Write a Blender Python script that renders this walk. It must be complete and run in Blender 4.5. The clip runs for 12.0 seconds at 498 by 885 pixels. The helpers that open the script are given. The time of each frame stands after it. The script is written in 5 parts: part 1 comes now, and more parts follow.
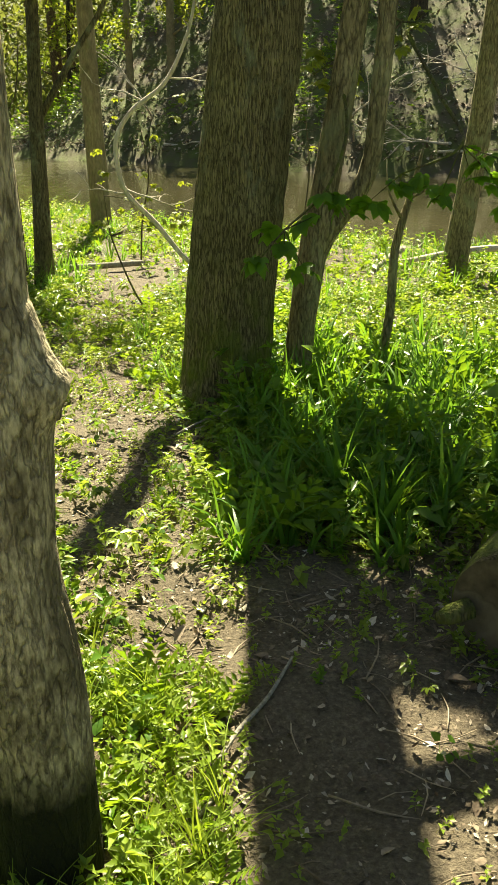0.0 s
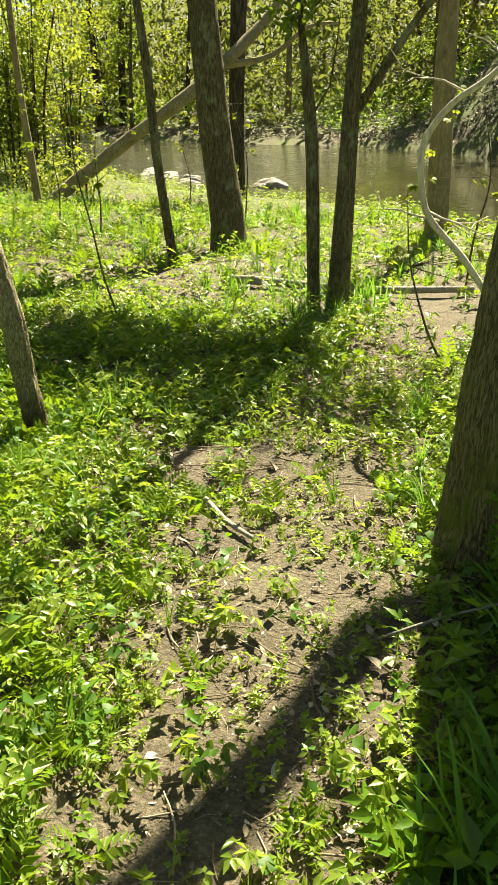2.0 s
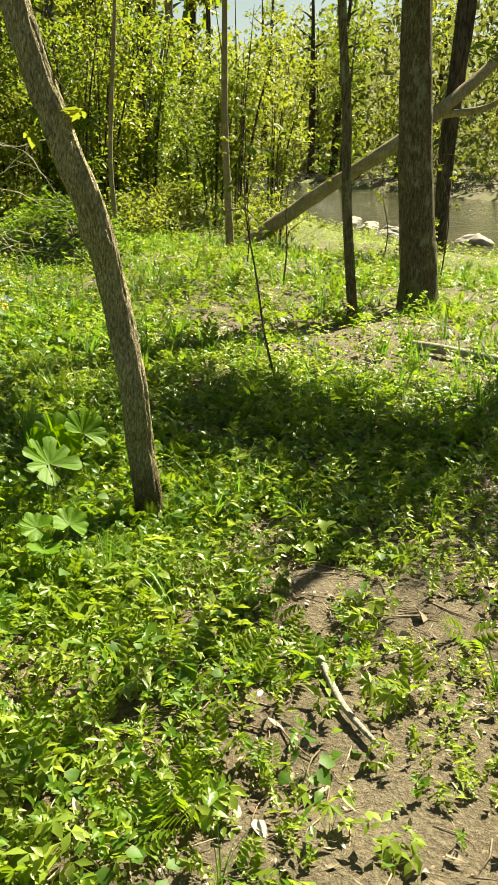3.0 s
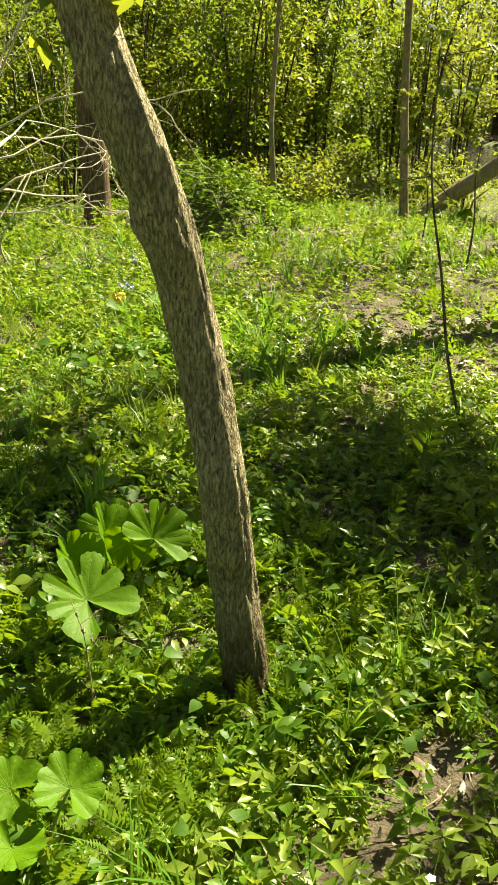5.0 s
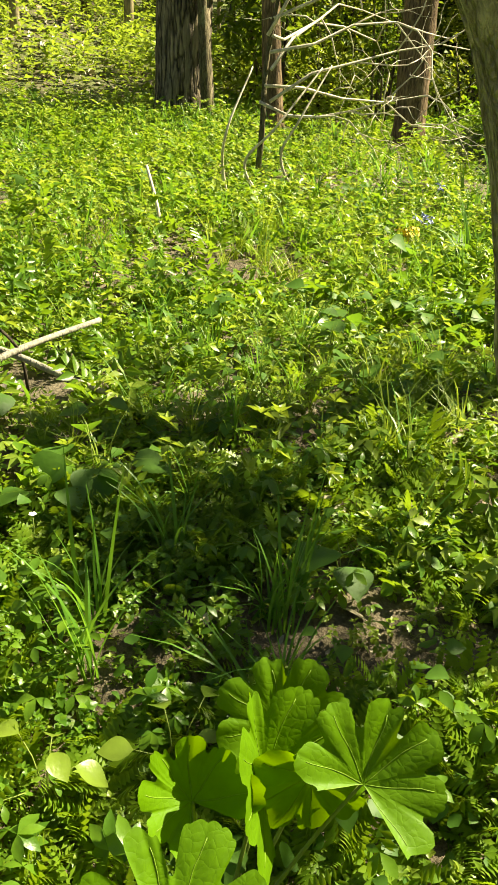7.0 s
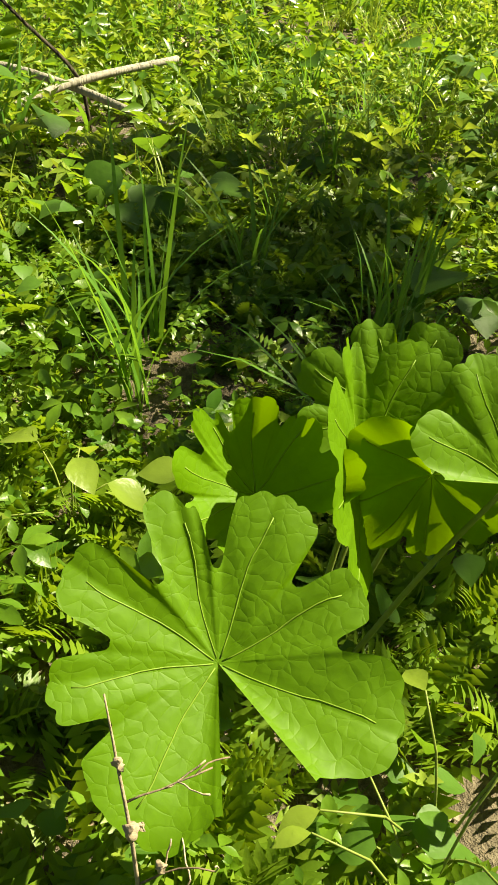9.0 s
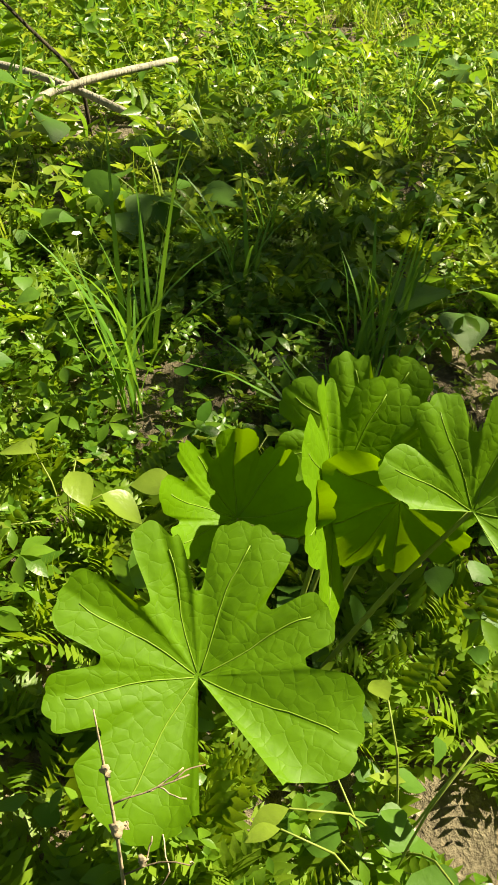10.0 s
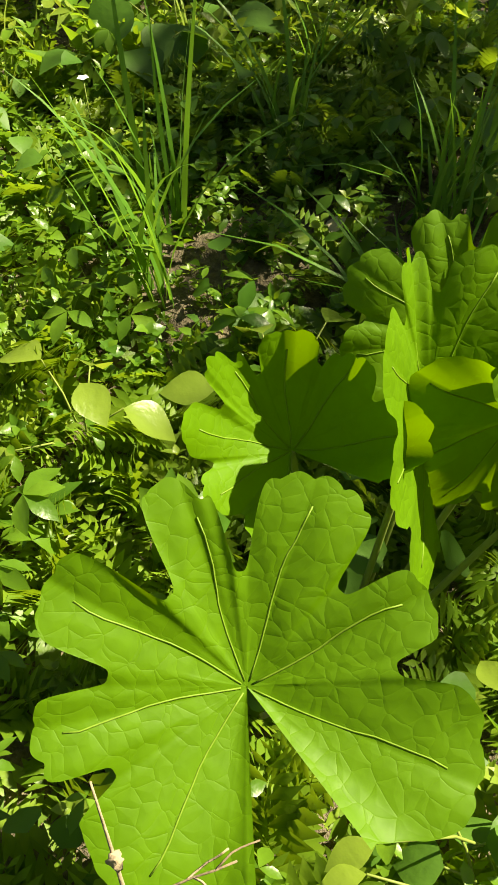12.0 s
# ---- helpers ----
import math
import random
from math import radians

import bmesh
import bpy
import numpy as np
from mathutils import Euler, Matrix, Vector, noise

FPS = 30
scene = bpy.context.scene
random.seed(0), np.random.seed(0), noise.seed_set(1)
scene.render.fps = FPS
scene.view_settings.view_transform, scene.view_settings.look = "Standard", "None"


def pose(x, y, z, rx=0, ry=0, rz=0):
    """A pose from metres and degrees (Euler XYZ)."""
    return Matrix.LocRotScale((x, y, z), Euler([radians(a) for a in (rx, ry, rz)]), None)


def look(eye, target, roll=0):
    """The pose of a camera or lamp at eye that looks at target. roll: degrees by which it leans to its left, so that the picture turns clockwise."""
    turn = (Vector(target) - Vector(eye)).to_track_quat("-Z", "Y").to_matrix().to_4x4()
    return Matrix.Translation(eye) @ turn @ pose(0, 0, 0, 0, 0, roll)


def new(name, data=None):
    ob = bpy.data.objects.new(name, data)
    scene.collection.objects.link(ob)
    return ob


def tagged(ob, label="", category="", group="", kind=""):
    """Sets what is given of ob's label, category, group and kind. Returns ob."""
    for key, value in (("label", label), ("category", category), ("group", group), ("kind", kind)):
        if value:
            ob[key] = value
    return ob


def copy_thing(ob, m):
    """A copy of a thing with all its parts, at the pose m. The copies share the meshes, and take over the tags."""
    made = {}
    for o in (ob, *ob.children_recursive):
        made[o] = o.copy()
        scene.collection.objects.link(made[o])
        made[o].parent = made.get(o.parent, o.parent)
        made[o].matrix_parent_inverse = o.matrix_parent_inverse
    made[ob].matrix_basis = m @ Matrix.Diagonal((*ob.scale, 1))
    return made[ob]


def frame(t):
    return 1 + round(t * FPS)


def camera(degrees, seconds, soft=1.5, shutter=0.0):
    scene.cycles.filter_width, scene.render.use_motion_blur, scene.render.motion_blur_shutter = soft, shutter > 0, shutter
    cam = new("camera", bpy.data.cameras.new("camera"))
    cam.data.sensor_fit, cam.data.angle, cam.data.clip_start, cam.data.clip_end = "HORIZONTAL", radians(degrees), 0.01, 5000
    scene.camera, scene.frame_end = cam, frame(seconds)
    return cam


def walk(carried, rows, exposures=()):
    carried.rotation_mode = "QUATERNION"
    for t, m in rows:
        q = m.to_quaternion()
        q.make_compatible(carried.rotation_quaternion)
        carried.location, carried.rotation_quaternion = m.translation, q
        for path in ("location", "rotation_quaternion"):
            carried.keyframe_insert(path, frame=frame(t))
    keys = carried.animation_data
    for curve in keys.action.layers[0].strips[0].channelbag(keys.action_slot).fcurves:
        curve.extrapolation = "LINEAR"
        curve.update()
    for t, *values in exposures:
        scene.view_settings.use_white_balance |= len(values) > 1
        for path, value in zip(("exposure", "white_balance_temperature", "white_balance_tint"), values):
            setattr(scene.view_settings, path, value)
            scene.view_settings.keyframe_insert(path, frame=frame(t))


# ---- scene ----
cam = camera(33.1, 12.0)
METRES, EYE, TILT, LEAN, TURN = 8.6, 1.72, -21.5, 0.0, 0.0
ROWS = [
    (0.0, 0.0, 0.0, 0.0, 0.0, 0.0, -0.0),
    (0.5, 0.0264, 0.0568, 0.0208, 0.48, -0.69, 0.34),
    (1.0, 0.0405, 0.1164, 0.0474, 6.32, -0.78, -2.5),
    (1.5, 0.0416, 0.1673, 0.0682, 17.71, -1.73, -7.46),
    (2.0, 0.0179, 0.2233, 0.0927, 22.6, -2.29, -8.36),
    (2.5, -0.0041, 0.2835, 0.1133, 29.58, -1.38, -11.98),
    (4.5, -0.1254, 0.4777, 0.1754, 42.99, -5.05, -16.34),
    (5.0, -0.1773, 0.5176, 0.1871, 46.6, -7.11, -17.02),
    (5.5, -0.2209, 0.5621, 0.2023, 51.75, -8.4, -18.52),
    (6.0, -0.2637, 0.6004, 0.2137, 62.74, -12.76, -20.07),
    (6.5, -0.3117, 0.6222, 0.2075, 65.86, -15.36, -21.53),
    (7.0, -0.3491, 0.6428, 0.1901, 67.82, -18.7, -22.67),
    (7.5, -0.3725, 0.6665, 0.1613, 71.93, -23.45, -22.73),
    (9.5, -0.3742, 0.6783, 0.1322, 74.8, -30.48, -22.68),
    (10.0, -0.3701, 0.675, 0.1431, 75.13, -31.16, -22.99),
    (10.5, -0.3696, 0.6739, 0.1513, 75.66, -31.78, -22.87),
    (11.0, -0.3761, 0.6775, 0.1563, 78.37, -32.89, -20.95),
    (11.5, -0.3859, 0.6872, 0.1408, 77.49, -34.67, -19.98),
    (12.0, -0.3985, 0.6878, 0.1306, 76.86, -40.93, -18.87),
]
walk(cam, [(t, pose(0, 0, EYE, TILT, LEAN, TURN) @ pose(METRES * x, METRES * y, METRES * z, 90 + pitch, roll, yaw)) for t, x, y, z, yaw, pitch, roll in ROWS],
     [(0.0, 2.0, 8200, 0), (1.5, 2.1, 8000, 0), (2.7, 1.86, 8200, 0), (5.0, 1.82, 8600, -1), (6.6, 1.95, 8700, -1), (9.3, 1.75, 8800, -2), (12.0, 1.76, 8800, -2)])


# ---- light ----
SUN_AZ, SUN_EL = -3.0, 48.0          # degrees from +y towards +x, and above the horizon
world = bpy.data.worlds.new("sky")
scene.world = world
world.use_nodes = True
sky = world.node_tree.nodes.new("ShaderNodeTexSky")
sky.sky_type, sky.sun_disc = "NISHITA", False
sky.sun_elevation, sky.sun_rotation = radians(SUN_EL), radians(SUN_AZ)
world.node_tree.links.new(sky.outputs[0], world.node_tree.nodes["Background"].inputs[0])
world.node_tree.nodes["Background"].inputs[1].default_value = 0.03
sun = new("sun", bpy.data.lights.new("sun", "SUN"))
sun.data.energy, sun.data.angle, sun.data.color = 5.0, radians(0.55), (1.0, 0.95, 0.86)
SUN_WAY = Vector((math.sin(radians(SUN_AZ)) * math.cos(radians(SUN_EL)), math.cos(radians(SUN_AZ)) * math.cos(radians(SUN_EL)), math.sin(radians(SUN_EL))))
sun.matrix_world = look(SUN_WAY * 40, (0, 0, 0))



# ---- materials ----
def nodes_of(name):
    m = bpy.data.materials.new(name)
    m.use_nodes = True
    return m, m.node_tree.nodes, m.node_tree.links, m.node_tree.nodes["Principled BSDF"]


def ramp(nodes, stops):
    r = nodes.new("ShaderNodeValToRGB")
    while len(r.color_ramp.elements) < len(stops):
        r.color_ramp.elements.new(0.5)
    for e, (p, c) in zip(r.color_ramp.elements, stops):
        e.position, e.color = p, (*c, 1)
    return r


def noise_tex(nodes, links, coord, scale, detail=4.0, stretch=(1, 1, 1), rough=0.55):
    mp = nodes.new("ShaderNodeMapping")
    mp.inputs["Scale"].default_value = stretch
    links.new(coord, mp.inputs["Vector"])
    n = nodes.new("ShaderNodeTexNoise")
    n.inputs["Scale"].default_value, n.inputs["Detail"].default_value, n.inputs["Roughness"].default_value = scale, detail, rough
    links.new(mp.outputs[0], n.inputs["Vector"])
    return n


def mix_col(nodes, links, fac, a, b, mode="MIX"):
    mx = nodes.new("ShaderNodeMix")
    mx.data_type, mx.blend_type = "RGBA", mode
    for sock, v in ((mx.inputs[0], fac), (mx.inputs[6], a), (mx.inputs[7], b)):
        if isinstance(v, (int, float)):
            sock.default_value = v
        elif isinstance(v, tuple):
            sock.default_value = (*v, 1)
        else:
            links.new(v, sock)
    return mx.outputs[2]


def leaf_material(name, dark, light, through_col, gloss=0.4, thin=0.45, patch=0.9, vein=0.0):
    """A leaf: varied from leaf to leaf and place to place, and letting light through."""
    m, nodes, links, bsdf = nodes_of(name)
    geo = nodes.new("ShaderNodeNewGeometry")
    tex = nodes.new("ShaderNodeTexCoord")
    big = noise_tex(nodes, links, geo.outputs["Position"], patch, 2)
    add = nodes.new("ShaderNodeMath")
    add.operation = "MULTIPLY_ADD"
    links.new(geo.outputs["Random Per Island"], add.inputs[0])
    add.inputs[1].default_value = 0.65
    links.new(big.outputs["Fac"], add.inputs[2])
    sub = nodes.new("ShaderNodeMath")
    sub.operation = "SUBTRACT"
    links.new(add.outputs[0], sub.inputs[0])
    sub.inputs[1].default_value = 0.3
    r = ramp(nodes, [(0.05, dark), (0.95, light)])
    links.new(sub.outputs[0], r.inputs[0])
    fine = noise_tex(nodes, links, tex.outputs["Object"], 60, 3)
    col = mix_col(nodes, links, 0.25, r.outputs[0], fine.outputs["Fac"], "SOFT_LIGHT")
    bump = nodes.new("ShaderNodeBump")
    bump.inputs["Strength"].default_value, bump.inputs["Distance"].default_value = 0.35, 0.004
    links.new(fine.outputs["Fac"], bump.inputs["Height"])
    if vein:
        warp = noise_tex(nodes, links, tex.outputs["Object"], 14, 2)
        wv = nodes.new("ShaderNodeVectorMath")
        wv.operation = "MULTIPLY_ADD"
        links.new(warp.outputs["Color"], wv.inputs[0])
        wv.inputs[1].default_value = (0.03, 0.03, 0.03)
        links.new(tex.outputs["Object"], wv.inputs[2])
        cell = nodes.new("ShaderNodeTexVoronoi")
        cell.feature = "DISTANCE_TO_EDGE"
        cell.inputs["Scale"].default_value = vein
        links.new(wv.outputs[0], cell.inputs["Vector"])
        vr = ramp(nodes, [(0.0, (1, 1, 1)), (0.05, (0, 0, 0))])
        links.new(cell.outputs["Distance"], vr.inputs[0])
        quilt = nodes.new("ShaderNodeMath")
        quilt.operation = "SQRT"
        links.new(cell.outputs["Distance"], quilt.inputs[0])
        soft = noise_tex(nodes, links, tex.outputs["Object"], 30, 2)
        relief = nodes.new("ShaderNodeMath")
        relief.operation = "MULTIPLY_ADD"
        links.new(quilt.outputs[0], relief.inputs[0])
        relief.inputs[1].default_value = 0.6
        links.new(soft.outputs["Fac"], relief.inputs[2])
        links.new(relief.outputs[0], bump.inputs["Height"])
        bump.inputs["Strength"].default_value, bump.inputs["Distance"].default_value = 0.45, 0.003
        line = nodes.new("ShaderNodeMath")
        line.operation = "MULTIPLY"
        links.new(vr.outputs[0], line.inputs[0])
        line.inputs[1].default_value = 0.3
        col = mix_col(nodes, links, line.outputs[0], col, light)
    links.new(col, bsdf.inputs["Base Color"])
    links.new(bump.outputs[0], bsdf.inputs["Normal"])
    bsdf.inputs["Roughness"].default_value = gloss
    bsdf.inputs["Specular IOR Level"].default_value = 0.3
    tr = nodes.new("ShaderNodeBsdfTranslucent")
    tc = mix_col(nodes, links, 0.55, col, through_col)
    links.new(tc, tr.inputs["Color"])
    mx = nodes.new("ShaderNodeMixShader")
    mx.inputs[0].default_value = thin
    links.new(bsdf.outputs[0], mx.inputs[1])
    links.new(tr.outputs[0], mx.inputs[2])
    links.new(mx.outputs[0], nodes["Material Output"].inputs[0])
    return m


def bark_material(name, dark, light, stretch=0.14, scale=38.0, depth=0.02, moss=0.0, lichen=(0.3, 0.33, 0.24), lichen_at=0.66, crack_deep=0.6, foot_col=(0.13, 0.16, 0.025), foot_cut=0.42, foot_soft=0.4):
    """Furrowed bark: long plates along the trunk, cracks, lichen patches, a tint near the ground (moss green by
    default).
    """
    m, nodes, links, bsdf = nodes_of(name)
    tex = nodes.new("ShaderNodeTexCoord")
    co = tex.outputs["Object"]
    furrow = noise_tex(nodes, links, co, scale, 5, (1, 1, stretch), 0.62)
    ridge = noise_tex(nodes, links, co, scale * 0.55, 3, (1, 1, stretch * 1.3), 0.5)
    off = nodes.new("ShaderNodeMath")
    off.operation = "SUBTRACT"
    links.new(ridge.outputs["Fac"], off.inputs[0])
    off.inputs[1].default_value = 0.5
    mag = nodes.new("ShaderNodeMath")
    mag.operation = "ABSOLUTE"
    links.new(off.outputs[0], mag.inputs[0])
    plates = ramp(nodes, [(0.0, (0.0, 0.0, 0.0)), (0.075, (1, 1, 1))])
    links.new(mag.outputs[0], plates.inputs[0])
    body = ramp(nodes, [(0.3, dark), (0.62, light)])
    links.new(furrow.outputs["Fac"], body.inputs[0])
    crack = mix_col(nodes, links, crack_deep, (1, 1, 1), plates.outputs[0])
    col = mix_col(nodes, links, 1.0, body.outputs[0], crack, "MULTIPLY")
    patches = noise_tex(nodes, links, co, 5.5, 5, (1, 1, 0.6), 0.65)
    pr = ramp(nodes, [(lichen_at - 0.06, (0, 0, 0)), (lichen_at + 0.05, (1, 1, 1))])
    links.new(patches.outputs["Fac"], pr.inputs[0])
    half = nodes.new("ShaderNodeMath")
    half.operation = "MULTIPLY"
    links.new(pr.outputs[0], half.inputs[0])
    half.inputs[1].default_value = 0.75
    col = mix_col(nodes, links, half.outputs[0], col, lichen)
    blot = noise_tex(nodes, links, co, 2.6, 4)
    br = ramp(nodes, [(0.35, (0.62, 0.6, 0.56)), (0.65, (1, 1, 1))])
    links.new(blot.outputs["Fac"], br.inputs[0])
    col = mix_col(nodes, links, 0.8, col, br.outputs[0], "MULTIPLY")
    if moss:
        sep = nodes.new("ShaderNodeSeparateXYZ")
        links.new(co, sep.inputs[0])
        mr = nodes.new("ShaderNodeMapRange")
        mr.inputs["From Min"].default_value, mr.inputs["From Max"].default_value = moss, moss * foot_soft
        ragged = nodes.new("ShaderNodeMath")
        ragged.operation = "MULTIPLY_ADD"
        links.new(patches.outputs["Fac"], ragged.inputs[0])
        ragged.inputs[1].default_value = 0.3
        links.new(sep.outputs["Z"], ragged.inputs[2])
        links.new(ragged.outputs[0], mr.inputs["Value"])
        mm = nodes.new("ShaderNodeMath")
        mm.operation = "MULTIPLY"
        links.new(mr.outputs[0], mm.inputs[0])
        mrn = ramp(nodes, [(foot_cut, (0, 0, 0)), (foot_cut + 0.18, (1, 1, 1))])
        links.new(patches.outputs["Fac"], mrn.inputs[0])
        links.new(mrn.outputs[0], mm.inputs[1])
        col = mix_col(nodes, links, mm.outputs[0], col, foot_col)
    links.new(col, bsdf.inputs["Base Color"])
    hsum = nodes.new("ShaderNodeMath")
    hsum.operation = "MULTIPLY_ADD"
    links.new(plates.outputs[0], hsum.inputs[0])
    hsum.inputs[1].default_value = 0.5
    links.new(furrow.outputs["Fac"], hsum.inputs[2])
    bump = nodes.new("ShaderNodeBump")
    bump.inputs["Strength"].default_value, bump.inputs["Distance"].default_value = 0.9, depth
    links.new(hsum.outputs[0], bump.inputs["Height"])
    links.new(bump.outputs[0], bsdf.inputs["Normal"])
    bsdf.inputs["Roughness"].default_value = 0.88
    bsdf.inputs["Specular IOR Level"].default_value = 0.2
    return m


def soil_material():
    m, nodes, links, bsdf = nodes_of("soil")
    co = nodes.new("ShaderNodeNewGeometry").outputs["Position"]
    a = noise_tex(nodes, links, co, 1.1, 6)
    b = noise_tex(nodes, links, co, 55, 5, rough=0.7)
    c = noise_tex(nodes, links, co, 11, 4)
    dirt = ramp(nodes, [(0.3, (0.07, 0.056, 0.036)), (0.55, (0.165, 0.136, 0.09)), (0.75, (0.28, 0.238, 0.168))])
    links.new(b.outputs["Fac"], dirt.inputs[0])
    big = ramp(nodes, [(0.3, (0.7, 0.66, 0.6)), (0.7, (1, 1, 1))])
    links.new(a.outputs["Fac"], big.inputs[0])
    col = mix_col(nodes, links, 1.0, dirt.outputs[0], big.outputs[0], "MULTIPLY")
    bits = nodes.new("ShaderNodeTexVoronoi")
    bits.inputs["Scale"].default_value = 42
    links.new(co, bits.inputs["Vector"])
    chips = ramp(nodes, [(0.0, (1, 1, 1)), (0.22, (0, 0, 0))])
    links.new(bits.outputs["Distance"], chips.inputs[0])
    chipcol = mix_col(nodes, links, bits.outputs["Color"], (0.13, 0.09, 0.05), (0.36, 0.29, 0.2))
    col = mix_col(nodes, links, chips.outputs[0], col, chipcol)
    sep = nodes.new("ShaderNodeSeparateXYZ")
    links.new(co, sep.inputs[0])
    dist = nodes.new("ShaderNodeVectorMath")
    dist.operation = "DISTANCE"
    links.new(co, dist.inputs[0])
    dist.inputs[1].default_value = (-2, 5, 0)
    mr = nodes.new("ShaderNodeMapRange")
    mr.inputs["From Min"].default_value, mr.inputs["From Max"].default_value = 8.0, 16.0
    links.new(dist.outputs["Value"], mr.inputs["Value"])
    moss = noise_tex(nodes, links, co, 0.35, 6, rough=0.7)
    green = ramp(nodes, [(0.4, (0.1, 0.08, 0.05)), (0.52, (0.085, 0.1, 0.025)), (0.66, (0.12, 0.16, 0.03))])
    links.new(moss.outputs["Fac"], green.inputs[0])
    speck = mix_col(nodes, links, 0.7, green.outputs[0], b.outputs["Fac"], "OVERLAY")
    col = mix_col(nodes, links, mr.outputs[0], col, speck)
    links.new(col, bsdf.inputs["Base Color"])
    hs = nodes.new("ShaderNodeMath")
    hs.operation = "ADD"
    links.new(b.outputs["Fac"], hs.inputs[0])
    links.new(c.outputs["Fac"], hs.inputs[1])
    bump = nodes.new("ShaderNodeBump")
    bump.inputs["Strength"].default_value, bump.inputs["Distance"].default_value = 0.9, 0.03
    links.new(hs.outputs[0], bump.inputs["Height"])
    links.new(bump.outputs[0], bsdf.inputs["Normal"])
    bsdf.inputs["Roughness"].default_value = 0.95
    return m


def island_material(name, stops, rough=0.9, bump_scale=80.0):
    m, nodes, links, bsdf = nodes_of(name)
    geo = nodes.new("ShaderNodeNewGeometry")
    r = ramp(nodes, stops)
    links.new(geo.outputs["Random Per Island"], r.inputs[0])
    n = noise_tex(nodes, links, geo.outputs["Position"], bump_scale, 4)
    col = mix_col(nodes, links, 0.5, r.outputs[0], n.outputs["Fac"], "OVERLAY")
    links.new(col, bsdf.inputs["Base Color"])
    b = nodes.new("ShaderNodeBump")
    b.inputs["Strength"].default_value, b.inputs["Distance"].default_value = 0.6, 0.006
    links.new(n.outputs["Fac"], b.inputs["Height"])
    links.new(b.outputs[0], bsdf.inputs["Normal"])
    bsdf.inputs["Roughness"].default_value = rough
    return m


def water_material():
    m, nodes, links, bsdf = nodes_of("river_water")
    co = nodes.new("ShaderNodeNewGeometry").outputs["Position"]
    a = noise_tex(nodes, links, co, 2.4, 4, (1.0, 0.6, 1))
    mud = noise_tex(nodes, links, co, 0.12, 3)
    r = ramp(nodes, [(0.35, (0.034, 0.033, 0.016)), (0.65, (0.06, 0.054, 0.028))])
    links.new(mud.outputs["Fac"], r.inputs[0])
    links.new(r.outputs[0], bsdf.inputs["Base Color"])
    bump = nodes.new("ShaderNodeBump")
    bump.inputs["Strength"].default_value, bump.inputs["Distance"].default_value = 0.25, 0.3
    sep = nodes.new("ShaderNodeSeparateXYZ")
    links.new(co, sep.inputs[0])
    riffle = nodes.new("ShaderNodeMapRange")
    riffle.inputs["From Min"].default_value, riffle.inputs["From Max"].default_value = -8.0, -15.0
    riffle.inputs["To Min"].default_value, riffle.inputs["To Max"].default_value = 0.05, 0.9
    links.new(sep.outputs["X"], riffle.inputs["Value"])
    links.new(riffle.outputs[0], bump.inputs["Strength"])
    links.new(a.outputs["Fac"], bump.inputs["Height"])
    links.new(bump.outputs[0], bsdf.inputs["Normal"])
    bsdf.inputs["Roughness"].default_value, bsdf.inputs["IOR"].default_value = 0.06, 1.33
    return m


SOIL = soil_material()
WATER = water_material()
BARK_BIG = bark_material("bark_furrowed", (0.11, 0.096, 0.042), (0.37, 0.325, 0.17), 0.11, 110, 0.025, 1.3, (0.3, 0.33, 0.22), 0.64, 0.65)
BARK_PALE = bark_material("bark_pale_corky", (0.17, 0.14, 0.08), (0.66, 0.58, 0.37), 0.26, 120, 0.03, 0.6, (0.17, 0.15, 0.07), 0.6, 0.36, (0.11, 0.08, 0.03), 0.3)
# near-black green tint over the foot, ragged along its upper edge
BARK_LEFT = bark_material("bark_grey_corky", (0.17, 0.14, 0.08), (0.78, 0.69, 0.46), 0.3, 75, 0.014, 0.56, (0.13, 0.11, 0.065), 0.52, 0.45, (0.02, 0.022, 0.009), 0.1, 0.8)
BARK_GREY = bark_material("bark_grey_brown", (0.06, 0.052, 0.03), (0.21, 0.18, 0.105), 0.18, 55, 0.015, 0.7, (0.28, 0.3, 0.19), 0.6, 0.5)
BARK_MOTTLED = bark_material("bark_mottled", (0.13, 0.11, 0.06), (0.44, 0.38, 0.22), 0.22, 50, 0.015, 0.7, (0.32, 0.34, 0.2), 0.58, 0.5)
BARK_TAN = bark_material("bark_smooth_tan", (0.2, 0.165, 0.095), (0.36, 0.3, 0.18), 0.3, 26, 0.005, 0.0, (0.24, 0.24, 0.12), 0.58, 0.2)
BARK_DARK = bark_material("bark_dark", (0.03, 0.025, 0.018), (0.13, 0.105, 0.075), 0.12, 24, 0.03, 0.0, (0.2, 0.2, 0.15), 0.7, 0.6)
BARK_HUGE = bark_material("bark_deep_furrowed", (0.05, 0.042, 0.03), (0.36, 0.3, 0.21), 0.09, 16, 0.06, 0.0, (0.25, 0.25, 0.18), 0.66, 0.85)
BARK_RED = bark_material("bark_reddish", (0.09, 0.06, 0.038), (0.27, 0.19, 0.115), 0.14, 36, 0.015, 0.0, (0.24, 0.2, 0.13), 0.68, 0.5)
BARK_WHITE = bark_material("bark_bleached", (0.5, 0.44, 0.34), (0.78, 0.72, 0.6), 0.25, 30, 0.003, 0.0, (0.4, 0.35, 0.25), 0.7, 0.2)
DEAD_WOOD = bark_material("dead_wood", (0.22, 0.205, 0.165), (0.42, 0.395, 0.33), 0.12, 60, 0.004, 0.0, (0.36, 0.3, 0.2), 0.68, 0.2)
